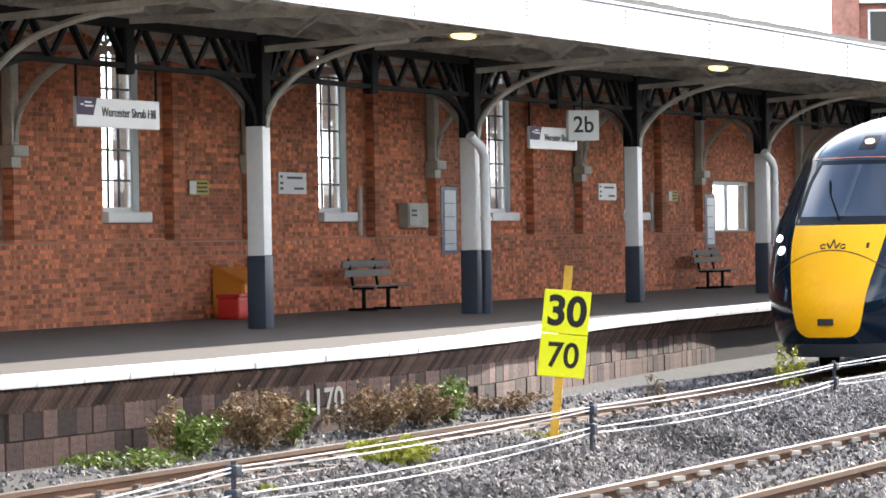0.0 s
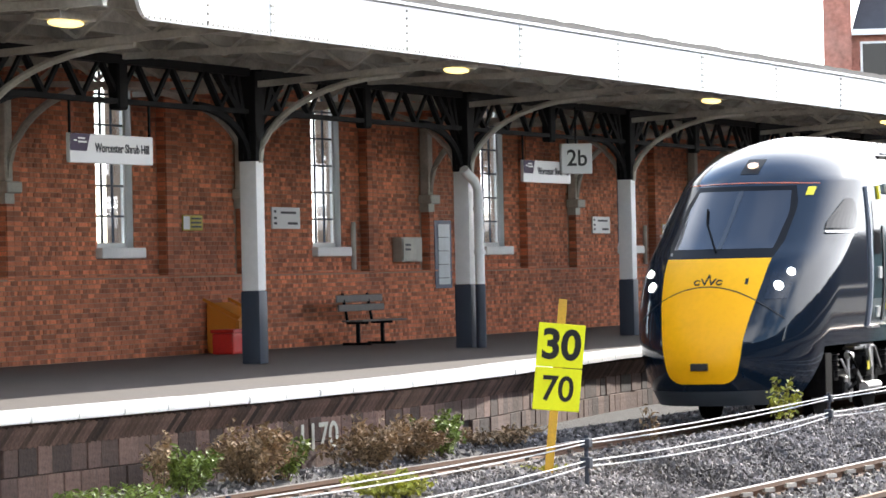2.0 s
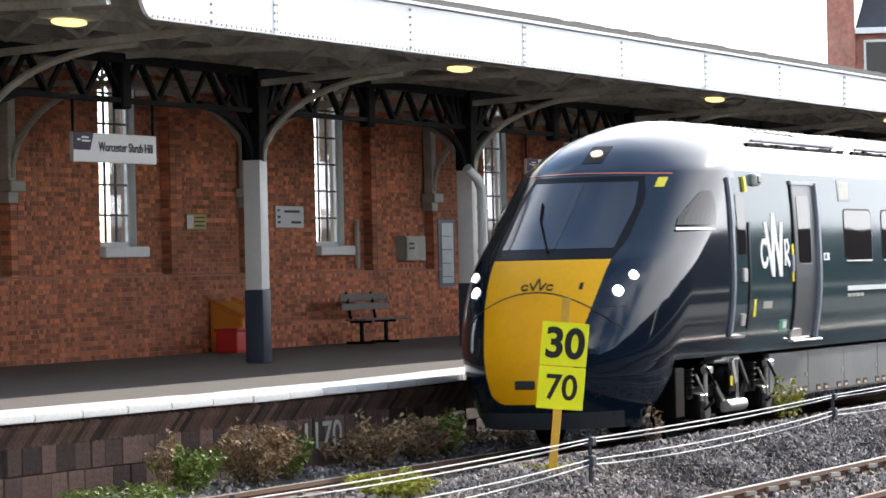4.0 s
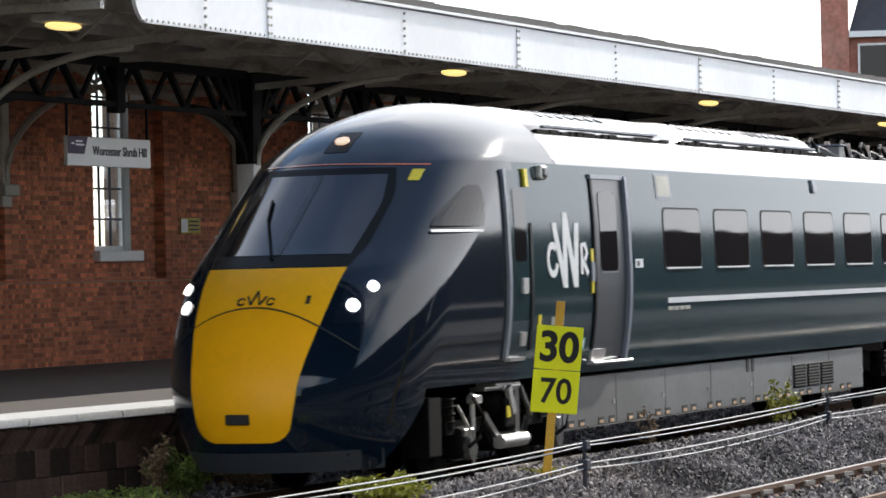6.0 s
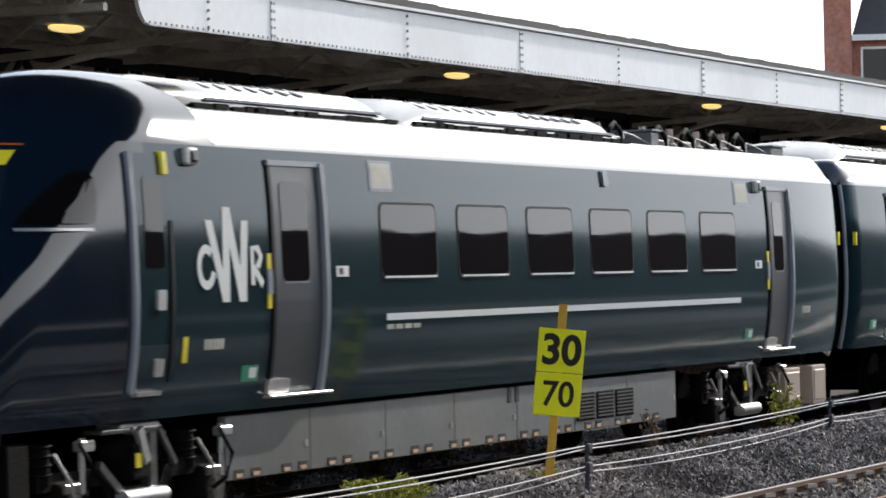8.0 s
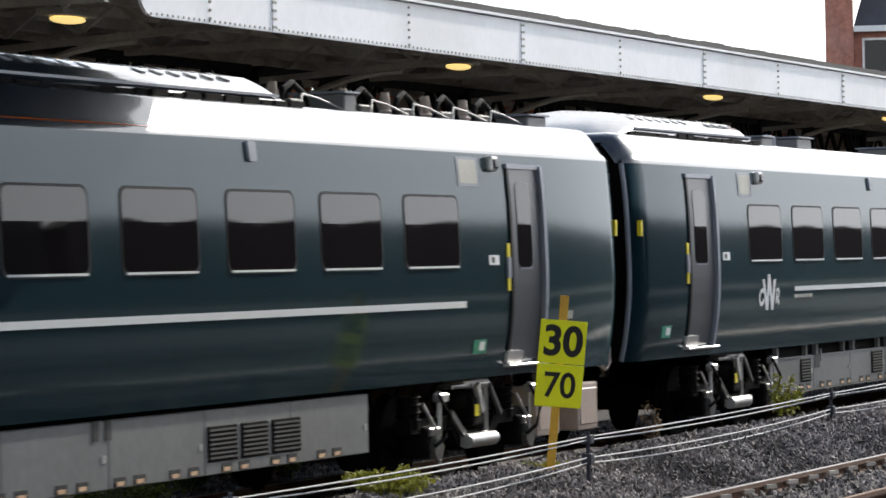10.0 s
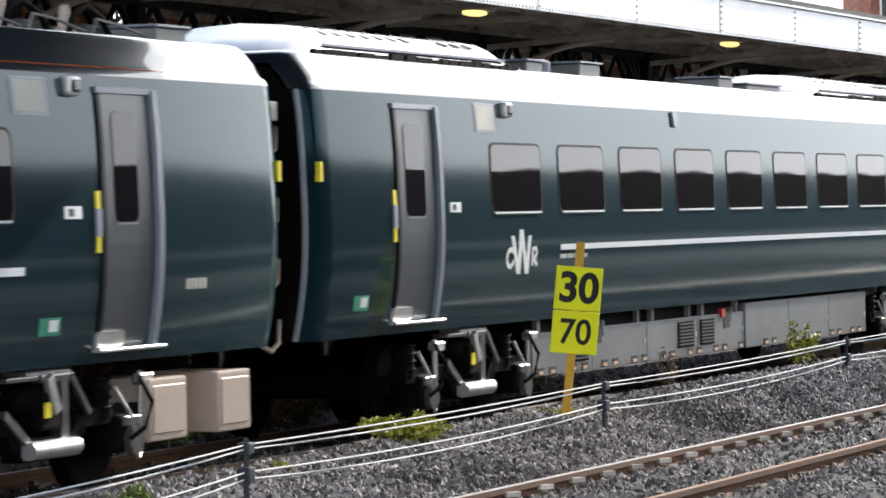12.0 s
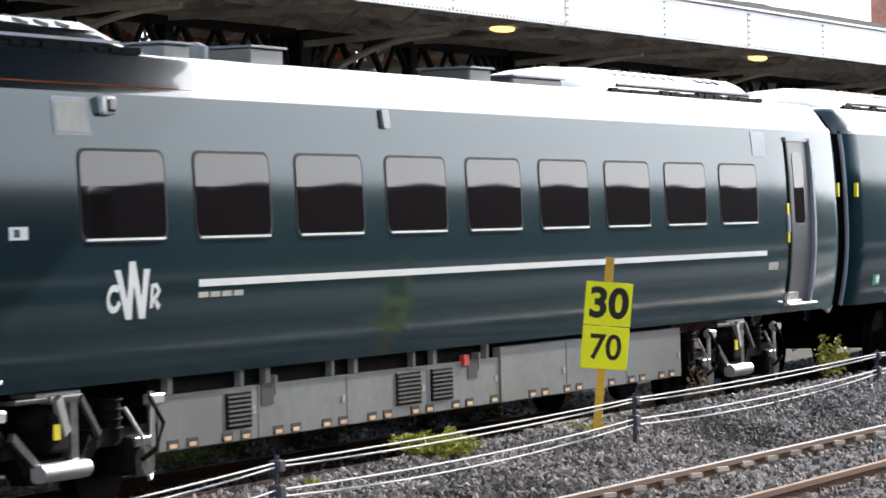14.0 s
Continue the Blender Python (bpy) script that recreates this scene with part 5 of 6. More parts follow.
    # two upright slots, their shade put in as black blocks
    for x in (12.82, 13.04):
        part("slot", boxed(x, x + 0.1, -1.2, -1.16, 0.84, 1.005), SIGN_BLACK, car, "black block for a shaded slot in the skirt")
    for a, b in ((22.95, 23.65), (24.25, 24.9)):
        part("equipment_box", boxed(a, b, -1.25, -0.6, 0.36, 0.88, bevel=0.02), BOX_GREY, car, "warm beige equipment box")
        part("box_door", boxed(a + 0.06, b - 0.06, -1.262, -1.24, 0.42, 0.82, bevel=0.008, seg=1), BOX_GREY, car)
    bogie(car, 4.25)
    bogie(car, 21.37)
    part("life_guard", boxed(1.95, 2.3, -1.2, -0.9, 0.35, 0.95, bevel=0.02), BOGIE, car, "dark steel bracket")
    roof_kit(car, [(5.6, 10.6), (10.7, 17.6)], [(19.1, 19.4, 3.9), (24.2, 24.8, 3.84)], (17.9, 19.6, 20.7, 21.8, 22.9), True)
    gangway(car, 25.5)
    return car


def gangway(car, x):
    g = part("gangway", boxed(x - 0.02, x + 0.78, -0.62, 0.62, 1.15, 3.45, bevel=0.05), BOGIE, car, "dark rubber gangway bellows")
    for k in range(4):
        part("bellows_rib", boxed(x + 0.1 + 0.17 * k, x + 0.16 + 0.17 * k, -0.67, 0.67, 1.12, 3.5), BLACK_IRON, g)
    for k, z in enumerate((2.75, 2.1, 1.55, 1.0)):
        bm = bmesh.new()
        add_tube(bm, [(x + 0.02, -0.95, z + 0.25), (x + 0.15, -1.0, z + 0.05), (x + 0.35, -1.02, z - 0.02), (x + 0.55, -1.0, z + 0.05), (x + 0.68, -0.95, z + 0.25)], 0.022, 6)
        part("jumper_cable", bm, BOX_GREY, g, "pale looping cable", True)
    part("bracket_box", boxed(x + 0.1, x + 0.4, -1.1, -0.7, 3.05, 3.22, bevel=0.01), BEIGE, g, "pale junction box")
    for a in (x - 0.1, x + 0.8):
        part("end_marker", boxed(a - 0.03, a + 0.03, -1.345, -1.3, 2.5, 2.68), VIVID, g, "yellow end marker")


def coach(x0, name):
    """An intermediate carriage, 26 m from coupling to coupling, its first end at x0."""
    car = holder(name, "dark green intermediate train carriage with white line and tinted windows", "train carriage")
    a = x0 + 0.35
    body_shell(car, a, x0 + 25.65, True, True)
    passenger_door(car, x0 + 2.18, x0 + 3.2)
    for k in range(9):
        side_window(car, x0 + 4.65 + 1.984 * k, x0 + 6.07 + 1.984 * k)
    emblem(car, x0 + 5.05, 1.55, 0.9, 0.46)
    part("white_bar", side_patch(x0 + 6.65, x0 + 22.3, 1.78, 1.84, 0.006, 0, -1, 2), LETTER_WHITE, car, "long white line")
    for k in range(4):
        part("name_bar", side_patch(x0 + 6.65 + 0.22 * k, x0 + 6.83 + 0.22 * k, 1.69, 1.735, 0.006, 0, -1, 1), BEIGE, car, "unreadable small lettering")
    passenger_door(car, x0 + 23.3, x0 + 24.25)
    fittings(car, x0 + 3.5, x0 + 4.3, x0 + 1.2, x0 + 22.4, x0 + 5.15)
    part("side_grip", side_patch(x0 + 10.6, x0 + 10.76, 3.15, 3.33, 0.03, 0.03), RIM_GREY, car, "small grey side fitting")
    part("display_panel", side_patch(x0 + 21.9, x0 + 22.45, 3.0, 3.3, 0.006, 0.02), RIM_GREY, car, "pale exterior display panel")
    underframe(car, x0 + 6.2, x0 + 19.4, [(x0 + 7.45, x0 + 7.95), (x0 + 11.1, x0 + 11.7), (x0 + 11.95, x0 + 12.5)], (x0 + 8.15, x0 + 12.9), x0 + 13.74)
    part("red_mark", boxed(x0 + 12.75, x0 + 12.88, -1.2, -1.15, 0.86, 0.96), RED, car, "small red mark")
    bogie(car, x0 + 4.5)
    bogie(car, x0 + 21.5)
    roof_kit(car, [(x0 + 0.9, x0 + 6.6), (x0 + 17.6, x0 + 23.6)], [(x0 + 7.3, x0 + 7.8, 3.84), (x0 + 9.0, x0 + 9.7, 3.87), (x0 + 14.2, x0 + 14.8, 3.85), (x0 + 15.4, x0 + 16.9, 3.8)])
    bm = bmesh.new()
    add_tube(bm, [(x0 + 8.4, -0.5, 3.71), (x0 + 8.4, -0.5, 3.86), (x0 + 8.4, -0.5, 3.9)], [0.12, 0.12, 0.04], 10)
    part("roof_vent", bm, RIM_GREY, car, "pale mushroom vent", True)
    gangway(car, x0 + 25.65)
    return car


# ---- lineside and platform things ----
def speed_sign(x, y, z):
    s = holder("speed_sign", "lime yellow 30 and 70 speed boards on an orange-yellow post", "speed sign", pose(x, y, z, 0, 0, 0))
    lean = Matrix.Rotation(radians(6.0), 4, (Matrix.Rotation(radians(-72), 3, "Z") @ Vector((0, 1, 0))))
    turn = face_to(-0.78, -0.63)
    base = lean
    bm = add_box(bmesh.new(), -0.042, 0.042, -0.03, 0.03, -0.1, 1.74)
    bmesh.ops.transform(bm, matrix=base @ Matrix.Rotation(math.atan2(-0.95, 0.32), 4, "Z"), verts=bm.verts[:])
    part("post", bm, POLE_YELLOW, s, "orange-yellow painted post")
    for text, zc, h, size in (("30", 1.28, 0.44, 0.41), ("70", 0.845, 0.43, 0.35)):
        m = base @ Matrix.Translation((0, 0, zc)) @ turn @ Matrix.Translation((0, 0, 0.045))
        bm = boxed(-0.245, 0.245, -h / 2 + 0.004, h / 2 - 0.004, -0.008, 0.008, bevel=0.006, seg=1)
        b = part("board", bm, SIGN_YELLOW, s, "lime yellow board with black figures")
        b.matrix_basis = m
        words("number", text, size, SIGN_BLACK, b, Matrix.Translation((0, -0.005, 0.011)), 0.002, 1.02 if text == "30" else 0.98)
    return s


def rope_fence():
    f = holder("rope_fence", "white ropes sagging between short dark lineside posts", "rope fence")
    posts = [(17.5, 10.6, 0.0), (23.75, 11.2, 0.05), (32.6, 11.55, 0.05), (43.6, 12.2, 0.03), (55, 12.6, 0.1)]
    tops = []
    for x, y, z in posts:
        bm = bmesh.new()
        add_tube(bm, [(x, y, z - 0.2), (x, y, z + 0.52)], 0.022, 8)
        p = part("post", bm, ROPE_POST, f, "slim dark post")
        part("clamp", boxed(x - 0.06, x + 0.05, y - 0.05, y + 0.05, z + 0.2, z + 0.31, bevel=0.015), ROPE_POST, p)
        part("clamp", boxed(x - 0.06, x + 0.05, y - 0.05, y + 0.05, z + 0.4, z + 0.49, bevel=0.015), ROPE_POST, p)
        tops.append((x, y, z))
    rng = random.Random(5)
    for (a, b) in zip(tops, tops[1:]):
        for h, sag, side in ((0.47, 0.02, 0.0), (0.44, 0.05, 0.05), (0.27, 0.05, 0.0), (0.22, 0.09, 0.06)):
            bm = bmesh.new()
            pts = []
            for t in np.linspace(0, 1, 17):
                pts.append((a[0] + (b[0] - a[0]) * t, a[1] + (b[1] - a[1]) * t + side * math.sin(math.pi * t), a[2] + h + (b[2] - a[2]) * t - 4 * sag * t * (1 - t)))
            add_tube(bm, pts, 0.0075, 6)
            part("rope", bm, ROPE_WHITE, f, "", True)
    return f


def weed(name, x, y, z, w, h, n, material, seed, label, stems=6, upright=0.0):
    """A clump of thin stems with many small leaves and an uneven outline."""
    rng = random.Random(seed)
    p = holder(name, label, "weed", pose(x, y, z))
    bm, lv = bmesh.new(), bmesh.new()
    tips = []
    for _ in range(stems):
        a, r = rng.uniform(0, math.tau), rng.uniform(0.2, 1) * w
        hh = h * rng.uniform(0.55, 1.0) * (1 - 0.35 * (r / w))
        pts = [(0.15 * r * math.cos(a), 0.15 * r * math.sin(a), -0.05), (0.55 * r * math.cos(a), 0.55 * r * math.sin(a), hh * 0.55), (r * math.cos(a), r * math.sin(a), hh)]
        add_tube(bm, pts, [0.008, 0.006, 0.003], 5)
        tips.append(pts)
    tagged(part("stem_tangle", bm, STEM, p), kind="stuff")
    for _ in range(n):
        pts = rng.choice(tips)
        t = rng.uniform(0.15, 1) ** 0.7
        q = Vector(pts[1]).lerp(Vector(pts[2]), t * 2 - 1) if t > 0.5 else Vector(pts[0]).lerp(Vector(pts[1]), t * 2)
        q = q + Vector((rng.gauss(0, 0.10 * w), rng.gauss(0, 0.10 * w), rng.gauss(0, 0.06 * h)))
        s = rng.uniform(0.02, 0.058)
        m = Euler((rng.uniform(-1, 1), rng.uniform(-1, 1), rng.uniform(0, 6.3))).to_matrix()
        vs = [lv.verts.new(q + m @ Vector(c) * s) for c in ((-1, 0, 0), (-0.2, 0.45, 0.12), (0.9, 0, -0.1), (-0.2, -0.45, 0.12))]
        lv.faces.new((vs[0], vs[1], vs[2]))
        lv.faces.new((vs[0], vs[2], vs[3]))
    tagged(part("leaves", lv, material, p), kind="stuff")
    return p


def bench(x, y):
    b = holder("platform_bench", "dark slatted platform bench by the brick wall", "bench", pose(x, y, TOP), "platform benches")
    for k in range(3):
        part("seat_slat", boxed(0, 2.15, -0.34 + 0.15 * k, -0.22 + 0.15 * k, 0.43, 0.46, bevel=0.01, seg=1), BENCH_WOOD, b)
    for k in range(2):
        s = boxed(0, 2.15, 0.12 + 0.04 * k, 0.15 + 0.04 * k, 0.62 + 0.17 * k, 0.75 + 0.17 * k, bevel=0.01, seg=1)
        part("back_slat", s, BENCH_WOOD, b)
    for a in (0.35, 1.5):
        bm = bmesh.new()
        add_beam(bm, (a, -0.3, 0.41), (a, 0.12, 0.41), 0.05, 0.05)
        add_beam(bm, (a, -0.1, 0.02), (a, -0.1, 0.4), 0.06, 0.06)
        add_beam(bm, (a, -0.36, 0.025), (a, 0.2, 0.025), 0.06, 0.05)
        add_beam(bm, (a, 0.1, 0.4), (a, 0.2, 0.95), 0.04, 0.04)
        part("leg", bm, BLACK_IRON, b, "black iron leg frame")
    return b


def grit_bin(x, y):
    b = holder("grit_bin", "orange sloping-lid grit bin against the wall", "grit bin", pose(x, y, TOP))
    bm = add_box(bmesh.new(), 0, 0.95, -0.3, 0.3, 0.0, 0.58)
    for v in bm.verts:
        if v.co.z > 0.5:
            v.co.z += 0.3 * (v.co.y + 0.3) / 0.6
    bmesh.ops.bevel(bm, geom=bm.edges[:], offset=0.03, segments=2, affect="EDGES")
    part("body", bm, GRIT_ORANGE, b)
    for x in (-0.03, 0.98):
        part("lid_edge", add_beam(bmesh.new(), (x, -0.34, 0.6), (x, 0.34, 0.93), 0.05, 0.025, (1, 0, 0)), GRIT_ORANGE, b, "orange lid edge")
    return b


def red_box(x, y):
    bm = boxed(0, 0.6, -0.2, 0.2, 0, 0.36, bevel=0.04)
    b = thing("red_box", bm, RED, "small red plastic box on the platform", "box")
    b.matrix_basis = pose(x, y, TOP)
    part("lid", boxed(-0.02, 0.62, -0.22, 0.22, 0.36, 0.42, bevel=0.02), RED, b)
    return b


def plate(name, x0, x1, z0, z1, material, label, category, depth=0.03, y=WALL_Y):
    return thing(name, boxed(x0, x1, y - depth, y, z0, z1, bevel=0.006, seg=1), material, label, category)


def wall_things():
    for x0, x1, z0, z1 in ((58.63, 59.86, 3.01, 3.40), (76.0, 77.2, 2.96, 3.34)):
        s = plate("wall_sign", x0, x1, z0, z1, SIGN_WHITE, "white direction sign with dark lettering on brick wall", "sign")
        for k, (a, b, r) in enumerate(((0.3, 0.85, 0.7), (0.55, 0.9, 0.2), (0.06, 0.16, 0.45), (0.06, 0.16, 0.2), (0.06, 0.14, 0.75))):
            w, h = x1 - x0, z1 - z0
            part("text_bar", boxed(x0 + a * w, x0 + b * w, WALL_Y - 0.034, WALL_Y - 0.029, z0 + r * h, z0 + (r + 0.11) * h), GREY_INK, s)
    for x0, x1, z0, z1 in ((54.97, 55.73, 2.97, 3.23), (81.0, 81.7, 2.95, 3.2)):
        s = plate("warning_sign", x0, x1, z0, z1, mat("yellow notice", (0.5, 0.42, 0.06), 0.5), "small yellow and white notice on brick wall", "sign")
        part("white_field", boxed(x0, x0 + 0.25, WALL_Y - 0.035, WALL_Y - 0.03, z0 + 0.02, z1 - 0.02), SIGN_WHITE, s)
        for k in range(3):
            part("text_bar", boxed(x0 + 0.3, x1 - 0.06, WALL_Y - 0.035, WALL_Y - 0.03, z0 + 0.05 + 0.07 * k, z0 + 0.08 + 0.07 * k), GREY_INK, s)
    c = plate("meter_cabinet", 64.3, 65.35, 2.38, 2.86, BEIGE, "pale grey-beige metal cabinet on brick wall", "cabinet", 0.2)
    part("door", boxed(64.33, 64.95, WALL_Y - 0.225, WALL_Y - 0.2, 2.41, 2.83, bevel=0.006, seg=1), BEIGE, c)
    for k in range(2):
        part("text_bar", boxed(64.42, 64.7, WALL_Y - 0.23, WALL_Y - 0.224, 2.6 + 0.09 * k, 2.64 + 0.09 * k), GREY_INK, c)
    for x0, x1, z0, z1 in ((66.05, 66.95, 1.84, 3.2), (83.3, 84.15, 1.83, 3.12)):
        p = plate("poster_frame", x0, x1, z0, z1, POSTER_BLUE, "blue-framed timetable poster on brick wall", "poster", 0.09, WALL_Y - 0.1 if z0 < 2.2 else WALL_Y)
        part("poster", boxed(x0 + 0.17, x1 - 0.12, WALL_Y - 0.2, WALL_Y - 0.188, z0 + 0.08, z1 - 0.08), POSTER, p, "pale printed sheet")
        for k in range(4):
            part("text_bar", boxed(x0 + 0.15, x1 - 0.2, WALL_Y - 0.204, WALL_Y - 0.199, z0 + 0.2 + 0.27 * k, z0 + 0.215 + 0.27 * k), GREY_INK, p)
    bm = bmesh.new()
    for x in (62.2, 62.2 + BAY * 2):
        bm = bmesh.new()
        add_tube(bm, [(x, WALL_Y - 0.08, 2.25), (x, WALL_Y - 0.08, 3.15)], 0.05, 8)
        thing("wall_conduit", bm, GREY_PAINT, "short grey pipe on brick wall", "pipe", "wall pipes")
    # rainwater pipes beside posts
    for x in (POST_X + BAY, POST_X + 3 * BAY):
        d = holder("rainwater_pipe", "white over blue rainwater pipe on a canopy post", "pipe", pose(x, POST_Y, TOP), "rainwater pipes")
        bm = bmesh.new()
        add_tube(bm, [(-0.5, -0.2, 3.05), (-0.42, -0.22, 2.98), (-0.2, -0.27, 2.86), (-0.08, -0.29, 2.7), (-0.06, -0.29, 1.09)], 0.085, 12)
        part("upper_pipe", bm, WHITE_PAINT, d, "white painted pipe", True)
        bm = bmesh.new()
        add_tube(bm, [(-0.06, -0.29, 1.09), (-0.06, -0.29, 0.0)], 0.088, 12)
        part("lower_pipe", bm, SLATE_BLUE, d, "dark blue painted pipe", True)
        for z in (2.35, 1.6):
            part("collar", add_tube(bmesh.new(), [(-0.06, -0.29, z), (-0.06, -0.29, z + 0.06)], 0.105, 12), WHITE_PAINT, d)


def station_sign(x0, x1, z0, z1, y):
    s = holder("station_name_sign", "hanging white and purple station name sign", "sign", pose(x0, y, z0), "station name signs")
    w, h = x1 - x0, z1 - z0
    part("board", boxed(0, w, -0.03, 0.03, 0, h, bevel=0.008, seg=1), SIGN_WHITE, s)
    bm = bmesh.new()
    out = [(0.004, h * 0.4), (w * 0.19, h * 0.4), (w * 0.235, h * 0.995), (0.004, h * 0.995)]
    a = [bm.verts.new((x, -0.036, z)) for x, z in out]
    b = [bm.verts.new((x, -0.029, z)) for x, z in out]
    bm.faces.new(a)
    for k in range(4):
        bm.faces.new((a[k], a[k - 1], b[k - 1], b[k]))
    part("purple_panel", bm, PURPLE, s, "slanted purple panel")
    for k, (p, q, r) in enumerate(((0.09, 0.17, 0.8), (0.09, 0.19, 0.68), (0.04, 0.075, 0.72))):
        part("mark", boxed(w * p, w * q, -0.04, -0.035, h * r, h * (r + 0.06)), SIGN_WHITE, s)
    words("name", "Worcester Shrub Hill", h * 0.44, GREY_INK, s, Matrix.Translation((w * 0.62, -0.037, h * 0.52)) @ Matrix.Rotation(math.pi / 2, 4, "X"), 0.002, w * 0.72 / (h * 0.44 * 9.6))
    for a in (0.05, w - 0.05):
        part("hanger", add_beam(bmesh.new(), (a, 0, h), (a, 0, h + 4.6 - z1), 0.03, 0.03), BLACK_IRON, s)
    return s


def platform_number(x, y, z):
    s = holder("platform_number_sign", "hanging white 2b platform sign", "sign", pose(x, y, z))
    turn = face_to(-0.72, -0.69)
    b = part("board", boxed(-0.31, 0.31, -0.28, 0.28, -0.05, 0.05, bevel=0.01, seg=1), SIGN_WHITE, s)
    b.matrix_basis = turn
    words("number", "2b", 0.42, SIGN_BLACK, s, turn @ Matrix.Translation((0, 0, 0.052)), 0.002)
    bm = bmesh.new()
    add_beam(bm, (0, 0, 0.28), (0, 0, 0.95), 0.03, 0.03)
    part("hanger", bm, BLACK_IRON, s)
    return s


def brick_house():
    h = holder("brick_house", "red brick building with slate roof beyond the canopy", "house", pose(148, 40, 0, 0, 0, -74.5))
    part("wall", boxed(-0.05, 9, 0.5, 10, -0.2, 12.0), HOUSE_BRICK, h, "red brick wall")
    part("gable", boxed(-1.25, -0.06, 0.0, 10, -0.2, 20), HOUSE_BRICK, h, "tall brick gable end")
    bm = bmesh.new()
    v = [bm.verts.new(c) for c in ((-0.05, 0.1, 12.1), (9, 0.1, 12.1), (9, 5, 16.5), (1.2, 5, 16.5), (9, 10, 12), (-0.05, 10, 12))]
    bm.faces.new(v[:4])
    bm.faces.new((v[3], v[2], v[4], v[5]))
    bm.faces.new((v[0], v[3], v[5]))
    part("roof", bm, ROOF_SLATE, h, "dark slate roof")
    part("gutter", boxed(-0.05, 9, -0.05, 0.1, 11.85, 12.1), WHITE_PAINT, h, "white eaves board")
    w = part("window", boxed(0.3, 2.2, 0.4, 0.52, 8.4, 11.6), WHITE_PAINT, h, "white window frame")
    part("pane", boxed(0.4, 2.1, 0.38, 0.4, 8.5, 11.5), GLASS_DARK, w)
    return h


def near_side():
    """The camera's own platform, plain, and dark walls added to set the skyline the train mirrors; seen only in
    reflections.
    """
    thing("platform_south", boxed(-80, 140, -6, 3.9, -0.2, 0.7), PAVING, "grey asphalt platform on the near side", "platform", kind="structure")
    # added wall, out of view, that darkens the lower reflections on the train
    thing("wall_south", boxed(16, 48.5, -0.4, 0.4, -0.2, 4.0), DARK_MASS, "unseen dark wall added as the skyline the train mirrors", "wall", kind="structure")
    bm = bmesh.new()
    x = 49.0
    while x < 260:
        # low arched tops, shaped for the dark skyline mirrored in the windows
        pts = [(x + 3.6 * k / 8, 3.85 + 0.25 * math.sin(math.pi * k / 8) ** 0.6) for k in range(9)]
        front = [bm.verts.new((a, 0.5, z)) for a, z in pts] + [bm.verts.new((pts[-1][0], 0.5, -0.2)), bm.verts.new((pts[0][0], 0.5, -0.2))]
        back = [bm.verts.new((v.co.x, 0.1, v.co.z)) for v in front]
        bm.faces.new(front)
        bm.faces.new(back[::-1])
        for k in range(len(front)):
            bm.faces.new((front[k], front[k - 1], back[k - 1], back[k]))
        x += 3.6
    thing("wall_lineside", bm, DARK_MASS, "unseen dark wall with arched tops, added for the skyline in the train windows", "wall", kind="structure")


def footbridge():
    """A covered bridge over both tracks; it hangs above the view and shows as a shadow and a mirror image on the train."""
    f = holder("footbridge", "dark covered iron footbridge over the tracks", "footbridge", kind="structure")
    part("deck", boxed(25.6, 31.5, -8, 24, 5.95, 6.15), BLACK_IRON, f, "dark bridge deck")
    for x in (25.6, 31.42):
        part("side_panel", boxed(x, x + 0.08, -8, 24, 6.15, 8.3), SLATE_BLUE, f, "dark blue side panelling")
    bm = bmesh.new()
    loft(bm, [[(25.3, y, 8.3), (28.55, y, 9.5), (31.8, y, 8.3), (31.8, y, 8.2), (28.55, y, 9.4), (25.3, y, 8.2)] for y in (-8, 24)], True)
    part("roof", bm, LEAD, f, "pitched felt roof")
    part("pier", boxed(25.8, 31.3, -8, -6.5, 0.7, 5.95), DARK_MASS, f, "unseen dark brick pier")


def graffiti():
    g = holder("painted_number", "white painted figures 1170 on the platform wall", "painted figures", pose(37.75, edge(37.75) + 0.165, 0.3, 0, 0, 0))
    words("number", "1170", 0.42, BEIGE, g, Matrix.Rotation(math.pi / 2, 4, "X"), 0.002, 1.4)


# ---- put the place together ----
ground()
near_side()
footbridge()
platform()
for k, x in enumerate(WINDOWS):
    sash_window(x, k + 1)
pair_window(6)
canopy_roof()
fascia()
for k in range(-2, 6):
    canopy_post(POST_X + BAY * k) if k else canopy_post(POST_X)
    lattice_girder(POST_X + BAY * k, POST_X + BAY * (k + 1))
for k in range(-4, 12):
    cross_truss(POST_X + BAY * k / 2, k % 2 == 0)
for x, y, z in ((36.8, 19.3, 5.14), (49.1, 19.3, 5.14), (61.6, 19.3, 5.14), (74.1, 19.3, 5.14)):
    canopy_lamp(x, y, z)
track("track_far", TRAIN_Y, -60, 160, "railway track beside the far platform", (24, 62), False)
track("track_near", 9.51, -60, 160, "old timber-sleepered railway track with bright rails", (22, 60), True)
brick_house()
lead = lead_car()
second = coach(25.87, "train_carriage")
third = coach(51.87, "train_carriage")
speed_sign(33.3, 12.2, 0.15)
rope_fence()
station_sign(42.7, 45.2, 3.75, 4.15, POST_Y)
station_sign(60.1, 62.6, 3.75, 4.15, POST_Y)
platform_number(62.15, POST_Y - 0.3, 4.2)
bench(59.85, 25.8)
bench(80.6, 25.8)
grit_bin(55.35, 26.15)
red_box(54.5, 25.75)
wall_things()
graffiti()
weed("weed_clump", 30.3, 12.7, 0.08, 0.5, 0.34, 1300, LEAF_B, 1, "yellow-flowering weed clump in the ballast", 18)
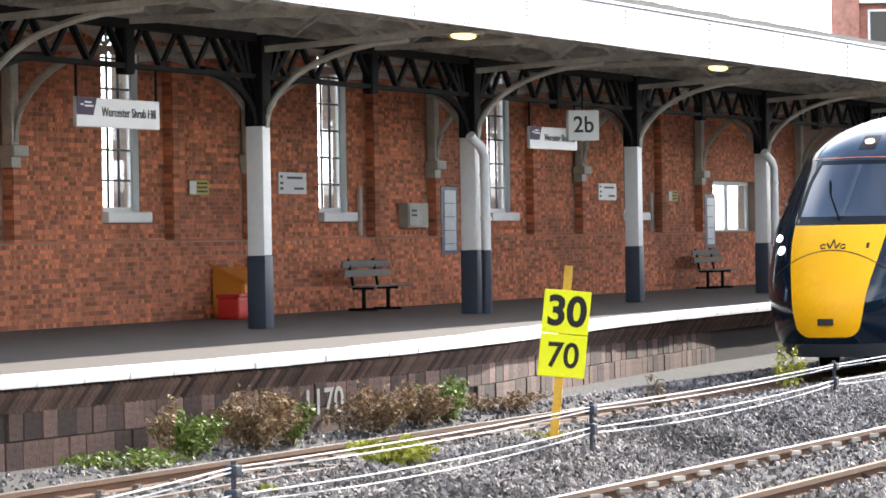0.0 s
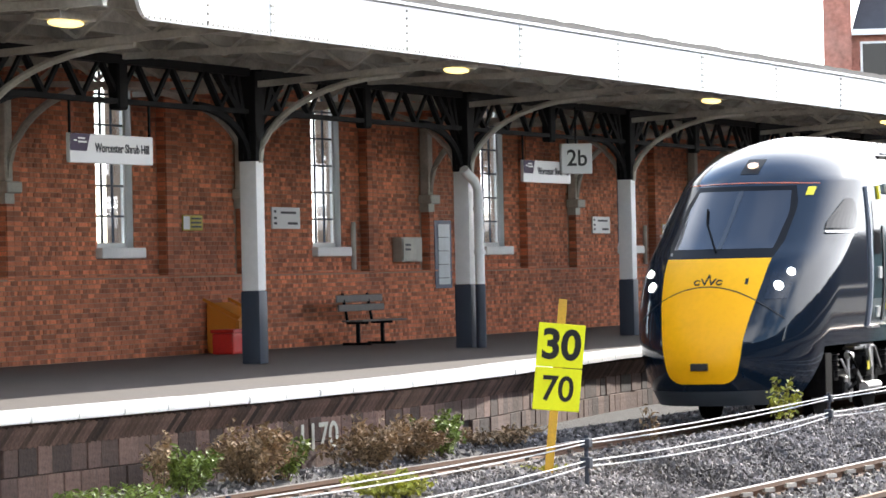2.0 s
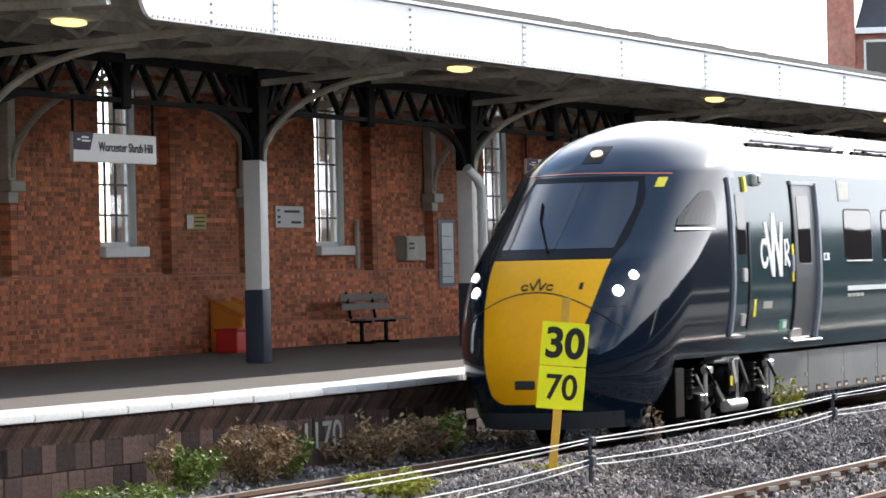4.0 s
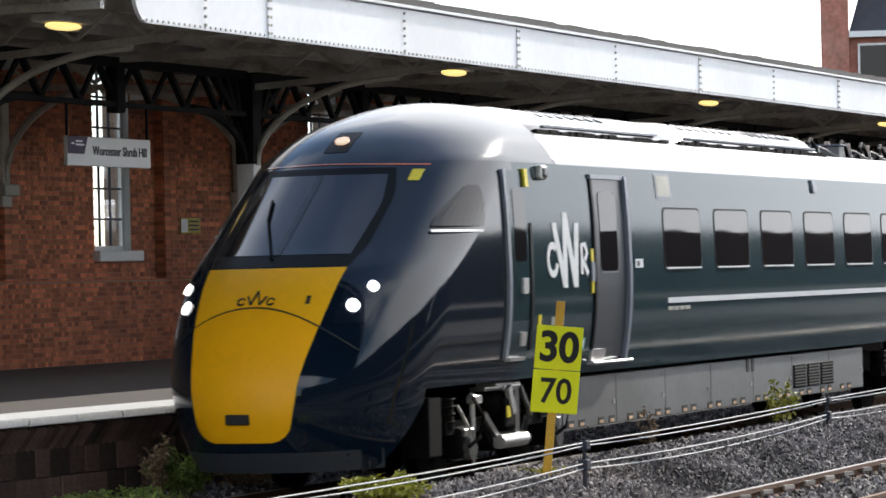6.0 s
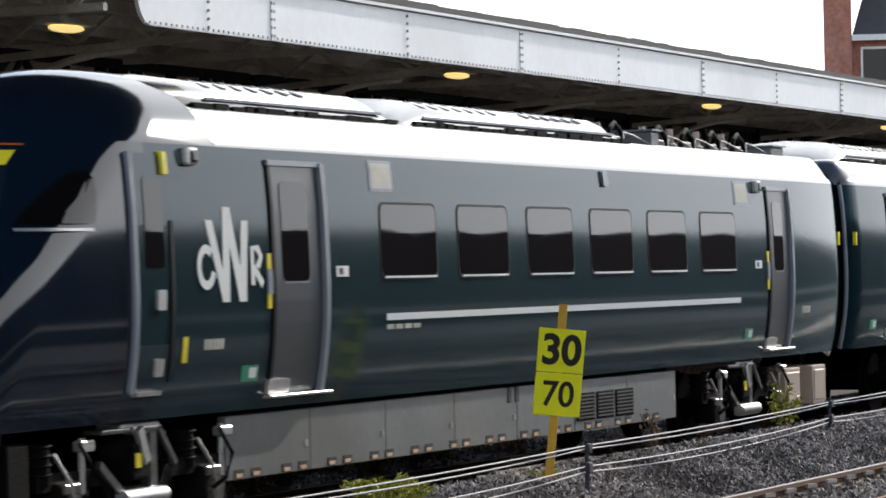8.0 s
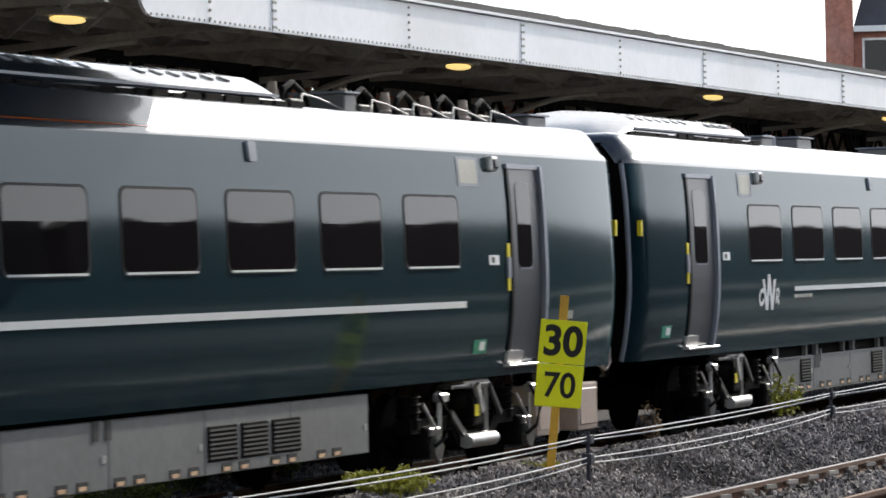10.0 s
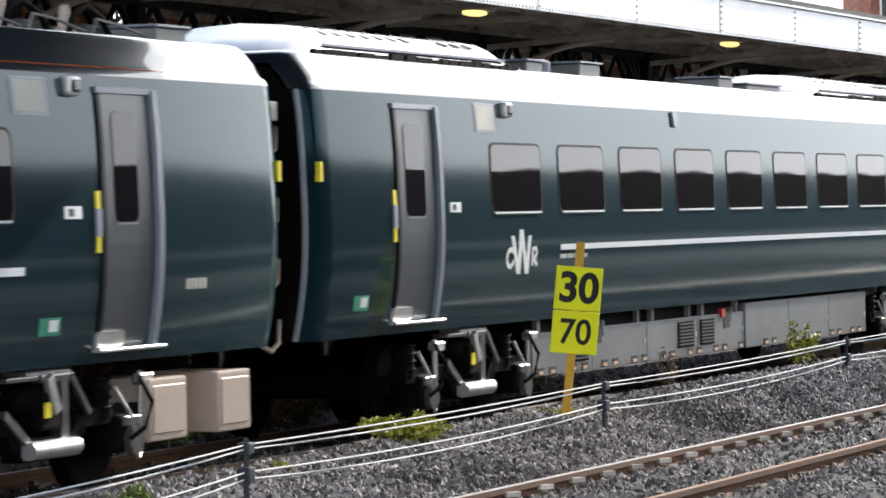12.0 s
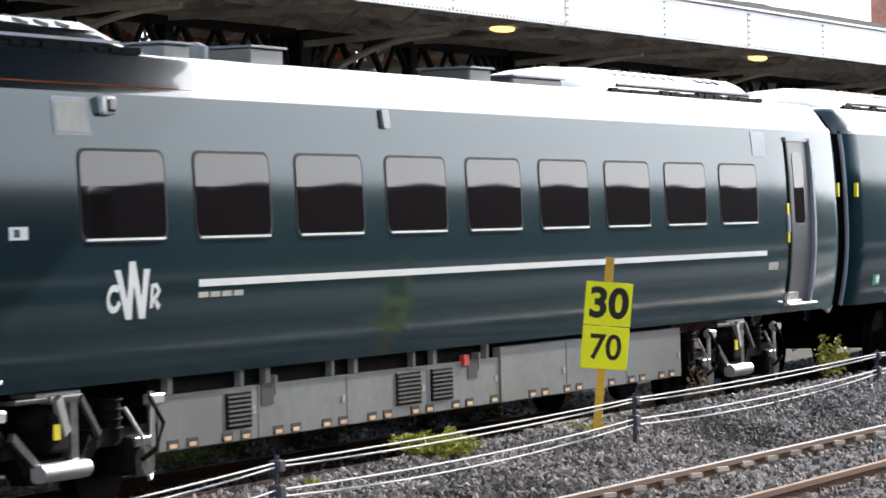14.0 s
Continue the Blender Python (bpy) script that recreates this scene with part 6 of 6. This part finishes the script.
weed("weed_clump", 33.3, 16.2, -0.05, 0.45, 0.6, 1500, LEAF_A, 2, "green weeds below the platform wall", 14)
weed("weed_clump", 32.8, 16.2, -0.05, 0.25, 0.75, 300, LEAF_C, 12, "dry seeded weed below the platform wall", 6)
weed("weed_clump", 34.8, 16.15, -0.05, 0.6, 0.72, 2600, LEAF_C, 3, "dry brown weeds below the platform wall", 22)
weed("weed_clump", 35.6, 16.1, -0.05, 0.3, 0.6, 1000, LEAF_A, 13, "green weeds below the platform wall", 10)
weed("weed_clump", 37.9, 16.1, -0.05, 0.7, 0.62, 2200, LEAF_C, 4, "dry and green weeds below the platform wall", 18)
weed("weed_clump", 39.3, 16.1, -0.05, 0.5, 0.6, 1700, LEAF_C, 14, "dry brown weeds below the platform wall", 14)
weed("weed_clump", 40.2, 16.1, -0.05, 0.4, 0.66, 1300, LEAF_A, 5, "green weeds below the platform wall", 12)
weed("weed_clump", 42.5, 16.2, -0.05, 0.9, 0.3, 700, LEAF_C, 15, "low dry weeds below the platform wall", 20)
weed("weed_clump", 31.6, 16.1, -0.05, 0.9, 0.22, 600, LEAF_A, 16, "low green weeds below the platform wall", 20)
weed("buddleia_sprig", 44.0, 12.95, 0.1, 0.28, 0.75, 300, LEAF_B, 6, "arching yellow-green sprig between the tracks", 4)
weed("buddleia_sprig", 39.0, 12.95, 0.1, 0.32, 0.62, 70, LEAF_C, 7, "thin leafy sprig beside the rail", 6)
weed("weed_clump", 24.3, 12.4, -0.02, 0.3, 0.2, 260, LEAF_A, 8, "low green weeds in the ballast", 8)
weed("weed_clump", 27.3, 12.6, 0.02, 0.2, 0.13, 160, LEAF_B, 9, "low yellow-green weeds in the ballast", 6)
weed("weed_clump", 33.6, 12.35, 0.14, 0.35, 0.08, 160, LEAF_B, 10, "low moss and weeds round the sign post", 10)
for k, (x0, x1, dy) in enumerate(((20, 24.6, 0.0), (24.7, 29.3, 0.02), (29.4, 33.2, -0.01), (33.5, 36.4, 0.03), (36.5, 41, 0.0))):
    bm = boxed(x0, x1, 12.76 + dy, 12.86 + dy, -0.2, 0.2 + 0.012 * (k % 2) + shoulder((x0 + x1) / 2, 12.5), bevel=0.012, seg=1)
    thing("timber_edging", bm, SLEEPER, "weathered timber board edging the ballast", "timber edging", "ballast edging boards")
ballast()
station_wall()


# ---- what moves ----
def motions():
    rows = [(t, pose(NOSE_X + s, TRAIN_Y, 0)) for t, s in RUN]
    for car in (lead, second, third):
        walk(car, rows)
    ts = [a for a, _ in RUN]
    ss = [b for _, b in RUN]
    # smooth way between the known times, for the rolling wheels
    speeds = np.gradient(ss, ts)
    def way(t):
        i = min(max(int(np.searchsorted(ts, t)) - 1, 0), len(ts) - 2)
        h = ts[i + 1] - ts[i]
        u = (t - ts[i]) / h
        return ((1 + 2 * u) * (1 - u) ** 2 * ss[i] + u * (1 - u) ** 2 * h * speeds[i] + u * u * (3 - 2 * u) * ss[i + 1] + u * u * (u - 1) * h * speeds[i + 1])
    for wheel, x in WHEELSETS:
        walk(wheel, [(k / 10, pose(x, 0, 0.46) @ Matrix.Rotation(way(k / 10) / 0.46, 4, "Y")) for k in range(141)])


motions()
